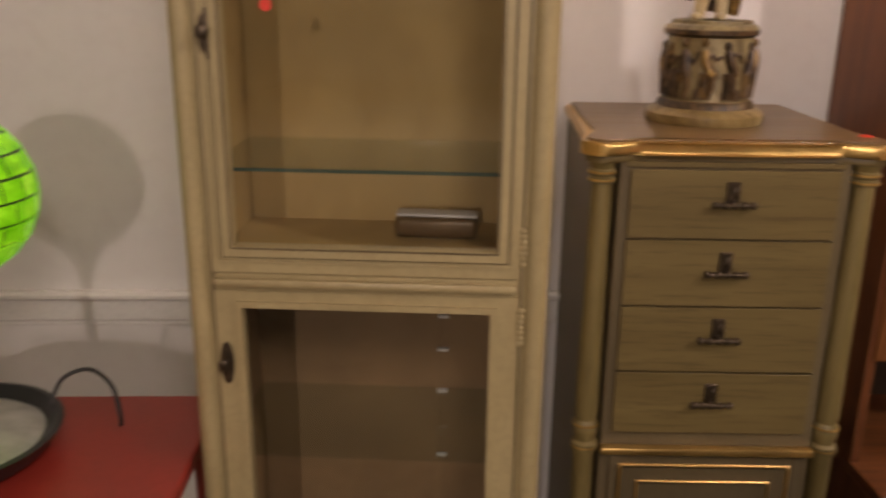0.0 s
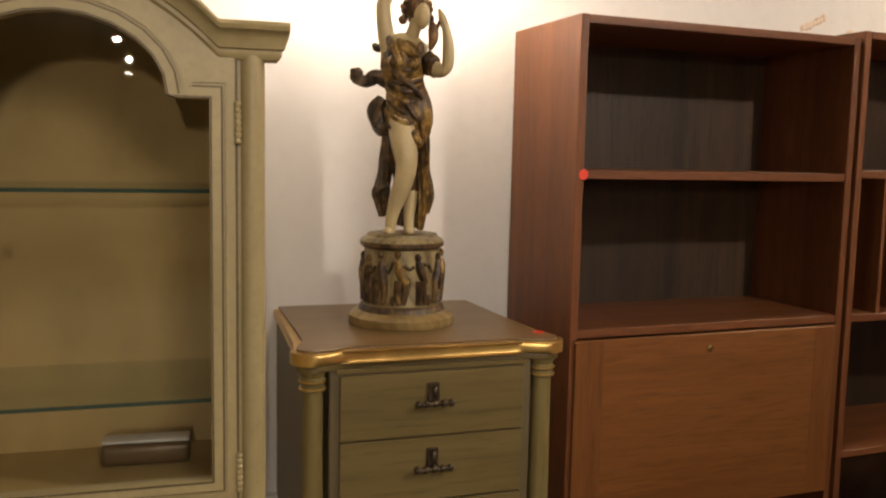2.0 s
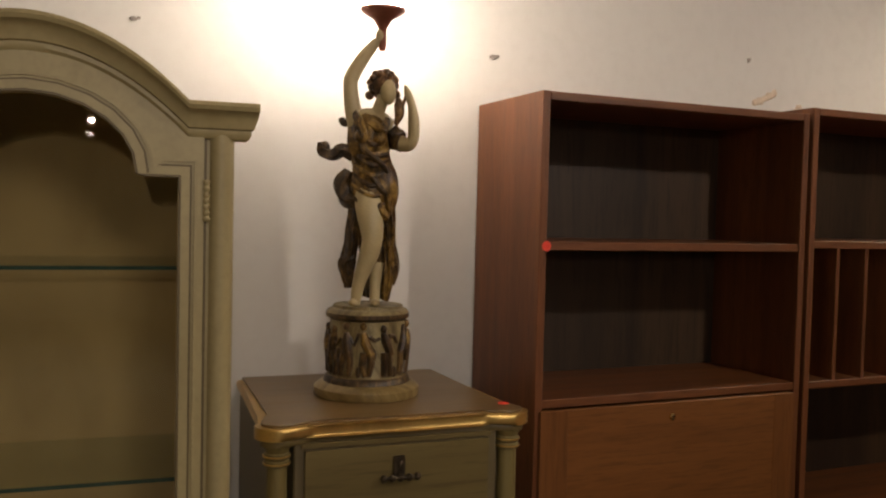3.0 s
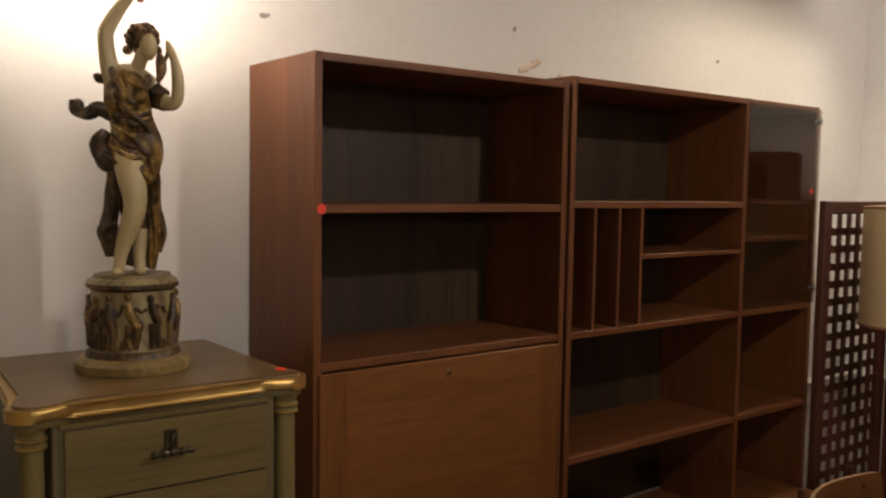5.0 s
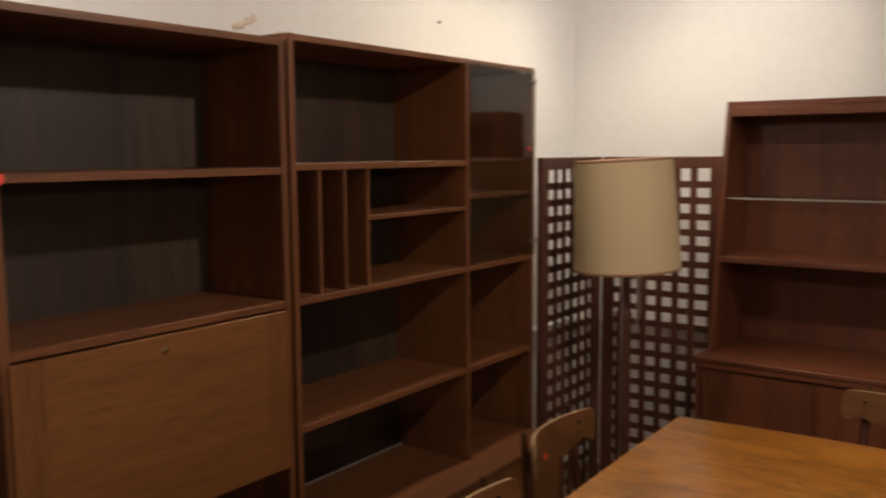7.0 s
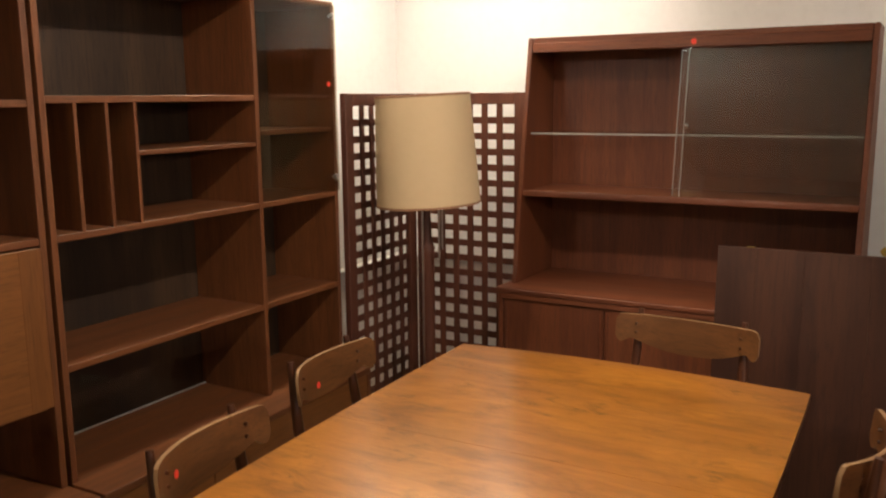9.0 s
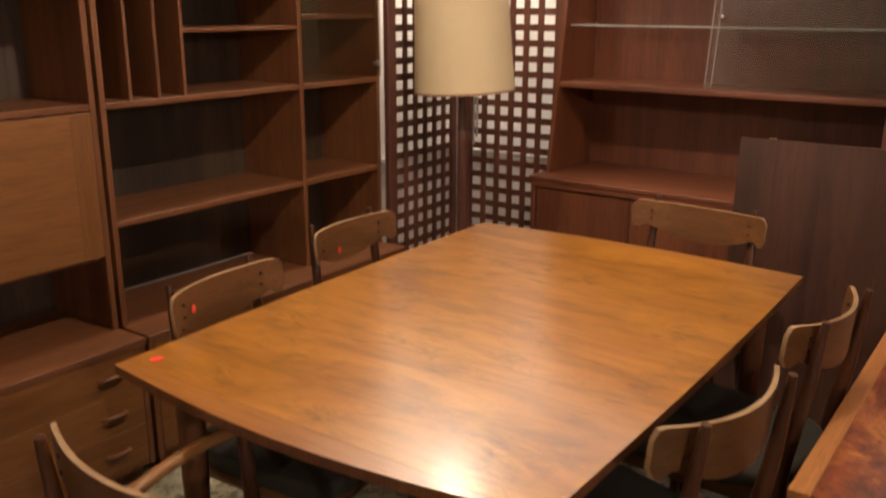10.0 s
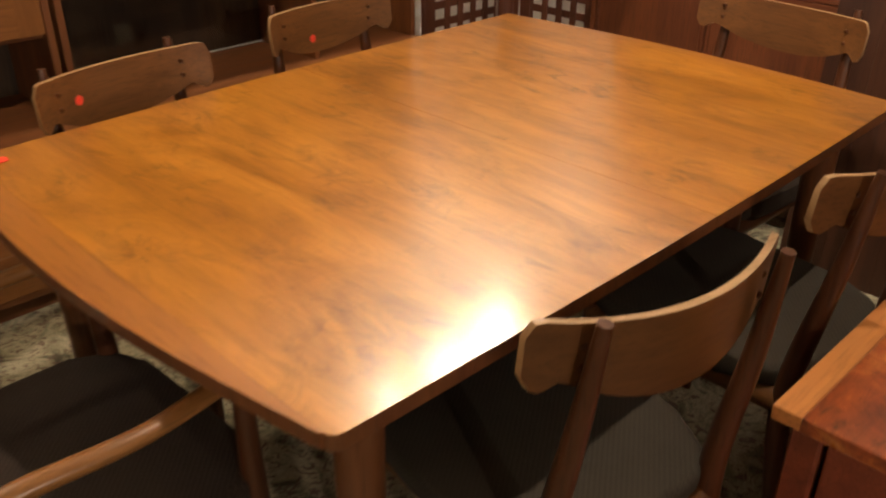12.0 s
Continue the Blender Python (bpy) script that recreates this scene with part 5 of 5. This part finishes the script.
# dark board leaning against the hutch base
board = thing("walnut_board", pose(3.386, 0, 0, 0, 3.5), "large dark walnut table leaf standing on its edge", "board")
for k, (y0, y1) in enumerate(((0.040, 0.170), (-0.115, 0.040), (-0.32, -0.115), (-0.53, -0.32), (-0.72, -0.53))):
    part("plank", box(-0.011 + 0.0006 * (k % 2), 0.011, y0, y1 - 0.0002, 0.0, 1.037, 0.0004), M_BOARD, board)
part("clip", box(-0.013, 0.013, 0.045, 0.075, 1.037, 1.043, 0.002), M_BRASS, board, "small metal clip")

# ---- folding lattice screen ----


def screen_panel(w, cols, rows_n, height):
    """A panel in the x, z plane from x = 0."""
    t = thing("lattice_screen_panel", pose(0, 0, 0), "dark red-brown wooden lattice folding screen panel", "folding screen", "screen panels")
    st, d = 0.054, 0.014
    for a in (0, w - st):
        part("stile", box(a, a + st, -d, d, 0, height, 0.003), M_SCREEN, t)
    part("rail", box(st, w - st, -d, d, height - 0.050, height - 0.0005, 0.003), M_SCREEN, t)
    part("rail", box(st, w - st, -d, d, 0.04, 0.10, 0.003), M_SCREEN, t)
    pw, ph = (w - 2 * st) / cols, (height - 0.15) / rows_n
    up = mesh_of("upright_lath", box(-0.0145, 0.0145, -0.008, 0.0, 0.10, height - 0.05, 0.0015), M_SCREEN)
    across = mesh_of("cross_lath", box(st, w - st, 0.0005, 0.0085, -0.0145, 0.0145, 0.0015), M_SCREEN)
    for k in range(1, cols):
        ob = new("upright_lath", up)
        ob.parent, ob.location = t, (st + k * pw, 0, 0)
    for k in range(1, rows_n):
        ob = new("cross_lath", across)
        ob.parent, ob.location = t, (0, 0, 0.10 + k * ph)
    return t


panel = screen_panel(0.538, 6, 21, 1.577)
panel.matrix_world = pose(3.184, 1.586, 0, 0, 0, 0.5)
copy_thing(panel, pose(3.737, 1.574, 0, 0, 0, -90))

# ---- floor lamp before the screen ----
lamp = thing("floor_lamp", pose(3.277, 1.262, 0), "unlit floor lamp with parchment drum shade and dark pole", "floor lamp")
# the shade sits a little askew
ASKEW = Matrix.Translation((0, 0, 1.36)) @ Matrix.Rotation(radians(-2.6), 4, Vector((0.84, 0.54, 0))) @ Matrix.Translation((0, 0, -1.36))
part("shade", lathe([(0.184, 1.570), (0.205, 1.146), (0.2035, 1.146), (0.1825, 1.570)], 48), M_SHADE, lamp, "tapered beige parchment shade", True, ASKEW)
for r, z in ((0.1845, 1.566), (0.2055, 1.149)):
    part("binding", lathe([(r - 0.002, z - 0.005), (r + 0.001, z - 0.004), (r + 0.0008, z + 0.004), (r - 0.002, z + 0.005)], 48), M_SHADE_TRIM, lamp, "brown edge binding", True, ASKEW)
part("pole", lathe([(0.036, 0.03), (0.030, 0.06), (0.030, 0.95), (0.034, 0.97), (0.020, 1.0), (0.010, 1.30)], 20), M_SCREEN, lamp, "dark turned pole", True)
for x, y, z in ((-0.066, -0.020, 0.03), (0.012, -0.050, 0.93), (0.036, -0.050, 0.96)):
    part("rod", tube([(x, y, z), (x, y, 1.32)], 0.0045, 10), M_STEEL, lamp, "thin polished metal rod", True)
part("spider", tube([(-0.185, 0, 1.38), (0, 0, 1.40), (0.185, 0, 1.38)], 0.004, 8), M_STEEL, lamp)
part("base", lathe([(0.15, 0.0), (0.155, 0.008), (0.14, 0.026), (0.04, 0.034), (0.0, 0.034)], 32), M_BRONZE, lamp, "round weighted foot", True)
sticker((3.277 - 0.118, 1.262 + 0.148, 1.430), (-0.62, 0.78, 0.05), 0.006)

# ---- cedar chest and pink pouffe ----
cedar = thing("cedar_chest", pose(0, 0, 0), "low glossy red cedar chest with overhanging top", "chest")
part("lid", box(1.932, 3.12, -1.00, -0.4752, 0.556, 0.580, 0.0015), M_CEDAR, cedar, "glossy figured red cedar lid")
part("lid_edge", box(1.932, 3.12, -0.475, -0.433, 0.556, 0.580, 0.0015), M_CEDAR_L, cedar, "lighter edge strip")
part("front_panel", box(2.00, 3.06, -0.487, -0.467, 0.10, 0.555, 0.002), M_CEDAR_D, cedar)
part("end_panel", box(1.965, 1.985, -0.93, -0.507, 0.10, 0.555, 0.002), M_CEDAR_D, cedar)
part("end_panel", box(3.065, 3.085, -0.93, -0.507, 0.10, 0.555, 0.002), M_CEDAR_D, cedar)
part("back_panel", box(2.00, 3.06, -0.972, -0.952, 0.10, 0.555, 0.002), M_CEDAR_D, cedar)
for x in (1.958, 3.058):
    for y in (-0.50, -0.972):
        part("corner_post", box(x, x + 0.040, y, y + 0.045, 0.0, 0.5555, 0.004), M_CEDAR_D, cedar)
part("bottom", box(1.985, 3.06, -0.95, -0.49, 0.08, 0.10, 0.001), M_CEDAR_D, cedar)
pouffe = thing("footstool", pose(1.80, -0.56, 0, 0, 0, 18), "small dusty pink plush footstool", "stool")
part("cushion", box(-0.15, 0.15, -0.14, 0.14, 0.26, 0.39, 0.03, seg=4), M_PINK, pouffe, "pink plush cushion", True)
for sx in (-1, 1):
    for sy in (-1, 1):
        part("leg", tube([(sx * 0.09, sy * 0.09, 0), (sx * 0.09, sy * 0.09, 0.265)], [0.011, 0.017], 12), M_CHAIR_Z, pouffe, "", True)

# ---- black leather lounge chair ----


def lounge():
    t = thing("leather_lounge_chair", pose(0.715, 0.795, 0), "black leather lounge chair with chrome tube frame", "armchair")
    bm = box(-0.33, 0.318, -0.31, 0.34, 0.36, 0.555, 0.060, seg=5)
    bmesh.ops.subdivide_edges(bm, edges=list(bm.edges), cuts=3, use_grid_fill=True)
    for v in bm.verts:
        n = noise.noise(v.co * 9)
        v.co.z += 0.008 * n
        v.co.x += 0.006 * noise.noise(v.co * 11 + Vector((5, 0, 0)))
    part("seat_cushion", bm, M_LEATHER, t, "creased black leather cushion", True)
    bm = box(-0.33, 0.300, 0.09, 0.27, 0.52, 0.722, 0.06, seg=5)
    bmesh.ops.subdivide_edges(bm, edges=list(bm.edges), cuts=3, use_grid_fill=True)
    for v in bm.verts:
        v.co += Vector((0.007, 0.007, 0.008)) * noise.noise(v.co * 10)
    part("back_cushion", bm, M_LEATHER, t, "padded black leather back roll", True)
    rail = curve_pts([(-0.33, -0.335, 0.430), (0.06, -0.335, 0.438), (0.20, -0.328, 0.448), (0.285, -0.290, 0.462), (0.330, -0.215, 0.474), (0.342, -0.10, 0.480), (0.342, 0.2, 0.478), (0.334, 0.36, 0.470)], 8)
    part("chrome_rail", tube(rail, 0.024, 16, None, 0, 0.75), M_CHROME, t, "bent chrome tube rail", True)
    for x, y in ((-0.26, -0.26), (0.25, -0.26), (-0.26, 0.28), (0.25, 0.28)):
        part("leg", tube([(x, y, 0), (x, y, 0.37)], 0.014, 14), M_CHROME, t, "chrome leg", True)
    part("under_frame", box(-0.30, 0.29, -0.29, 0.32, 0.18, 0.36, 0.01), M_BLACK, t, "black under-upholstery")
    return t


lounge()

# ---- red table, dish and mosaic lamp left of the cabinet ----
rt = thing("red_table", pose(0, 0, 0), "red lacquered side table with worn top", "table")
part("tabletop", box(-1.35, -0.308, 0.95, 1.505, 0.672, 0.700, 0.006, seg=2), M_RED, rt, "red lacquered top")
part("apron", box(-1.30, -0.358, 0.995, 1.015, 0.58, 0.672, 0.002), M_RED, rt)
part("apron", box(-1.30, -0.358, 1.445, 1.465, 0.58, 0.672, 0.002), M_RED, rt)
for x in (-1.31, -0.340):
    for y in (0.985, 1.470):
        part("leg", tube([(x, y, 0), (x, y, 0.6715)], [0.016, 0.026], 14), M_RED, rt, "", True)
dish = thing("round_dish", pose(-0.725, 1.275, 0.7005), "black-rimmed round dish of hammered pewter with loop handle", "dish")
part("rim", lathe([(0.10, 0.0), (0.165, 0.012), (0.185, 0.040), (0.190, 0.048), (0.180, 0.050), (0.160, 0.030), (0.0, 0.020)], 40), M_BLACK, dish, "black enamel rim", True)
bm = lathe([(0.158, 0.0315), (0.13, 0.040), (0.09, 0.046), (0.05, 0.048), (0.0, 0.049)], 40)
for v in bm.verts:
    v.co.z += 0.004 * noise.noise(v.co * 40)
part("bowl", bm, M_PEWTER, dish, "crinkled silver centre", True)
part("loop_handle", tube(curve_pts([(0.14, 0.10, 0.045), (0.155, 0.125, 0.085), (0.20, 0.14, 0.098), (0.245, 0.12, 0.075), (0.262, 0.10, 0.03), (0.262, 0.10, 0.005)]), 0.004, 10), M_BLACK, dish, "thin black loop handle", True)

ml = thing("mosaic_lamp", pose(-0.738, 1.42, 0.70), "lit green mosaic glass globe table lamp", "table lamp")
R, CZ = 0.152, 0.425
for i in range(12):
    for j in range(20):
        a0, a1 = math.pi * (i + 0.06) / 12, math.pi * (i + 0.94) / 12
        b0, b1 = 2 * math.pi * (j + 0.06 + 0.5 * (i % 2)) / 20, 2 * math.pi * (j + 0.94 + 0.5 * (i % 2)) / 20
        if i == 11:
            continue
        bm = bmesh.new()
        q = []
        for r in (R, R - 0.004):
            q.append([bm.verts.new((r * math.sin(a) * math.cos(b), r * math.sin(a) * math.sin(b), CZ + r * math.cos(a))) for a, b in ((a0, b0), (a1, b0), (a1, b1), (a0, b1))])
        bm.faces.new(q[0])
        bm.faces.new(q[1])
        for k in range(4):
            bm.faces.new((q[0][k], q[0][(k + 1) % 4], q[1][(k + 1) % 4], q[1][k]))
        part("glass_tile", bm, M_MOSAIC, ml)
part("lead_globe", blob((0, 0, CZ), (R - 0.003, R - 0.003, R - 0.003), None, 0, 40, 24), M_BLACK, ml, "dark lead joints", True)
part("stem", lathe([(0.07, 0.0), (0.075, 0.012), (0.03, 0.03), (0.014, 0.06), (0.014, 0.22), (0.04, 0.27), (0.05, 0.29)], 24), M_BRONZE, ml, "bronze lamp foot", True)

# ---- flowering twig beside the hutch ----
tw = thing("flower_branch", pose(3.99, -0.37, 0), "dark twig stand with small yellow blossoms", "plant")
rnd = random.Random(11)
stem = curve_pts([(0, 0, 0.0), (0.0, 0.01, 0.6), (0.01, -0.01, 1.0), (0.0, 0.012, 1.25), (-0.01, 0.0, 1.42), (0.0, 0.035, 1.60)])
part("stem", tube(stem, smooth_radii([0.010, 0.008, 0.006, 0.005, 0.004, 0.002]), 8), M_TWIG, tw, "", True)
part("foot", lathe([(0.09, 0.0), (0.09, 0.02), (0.02, 0.03)], 20), M_BLACK, tw)
for k in range(16):
    z = 0.95 + 0.036 * k
    base = Vector((0.0, rnd.uniform(-0.005, 0.008), z))
    tip = base + Vector((rnd.uniform(-0.03, 0.02), rnd.uniform(-0.04, 0.04), rnd.uniform(0.0, 0.03)))
    tg = part("twig", tube([base, tip], 0.0025, 6), M_TWIG, tw)
    bm = bmesh.new()
    for p in range(5):
        a = p * 1.257 + k
        blob(tip + Vector((0.004, 0.010 * math.cos(a), 0.010 * math.sin(a))), (0.004, 0.009, 0.009), bm, 0, 8, 6)
    part("blossom", bm, M_YELLOW, tg, "yellow blossom", True)
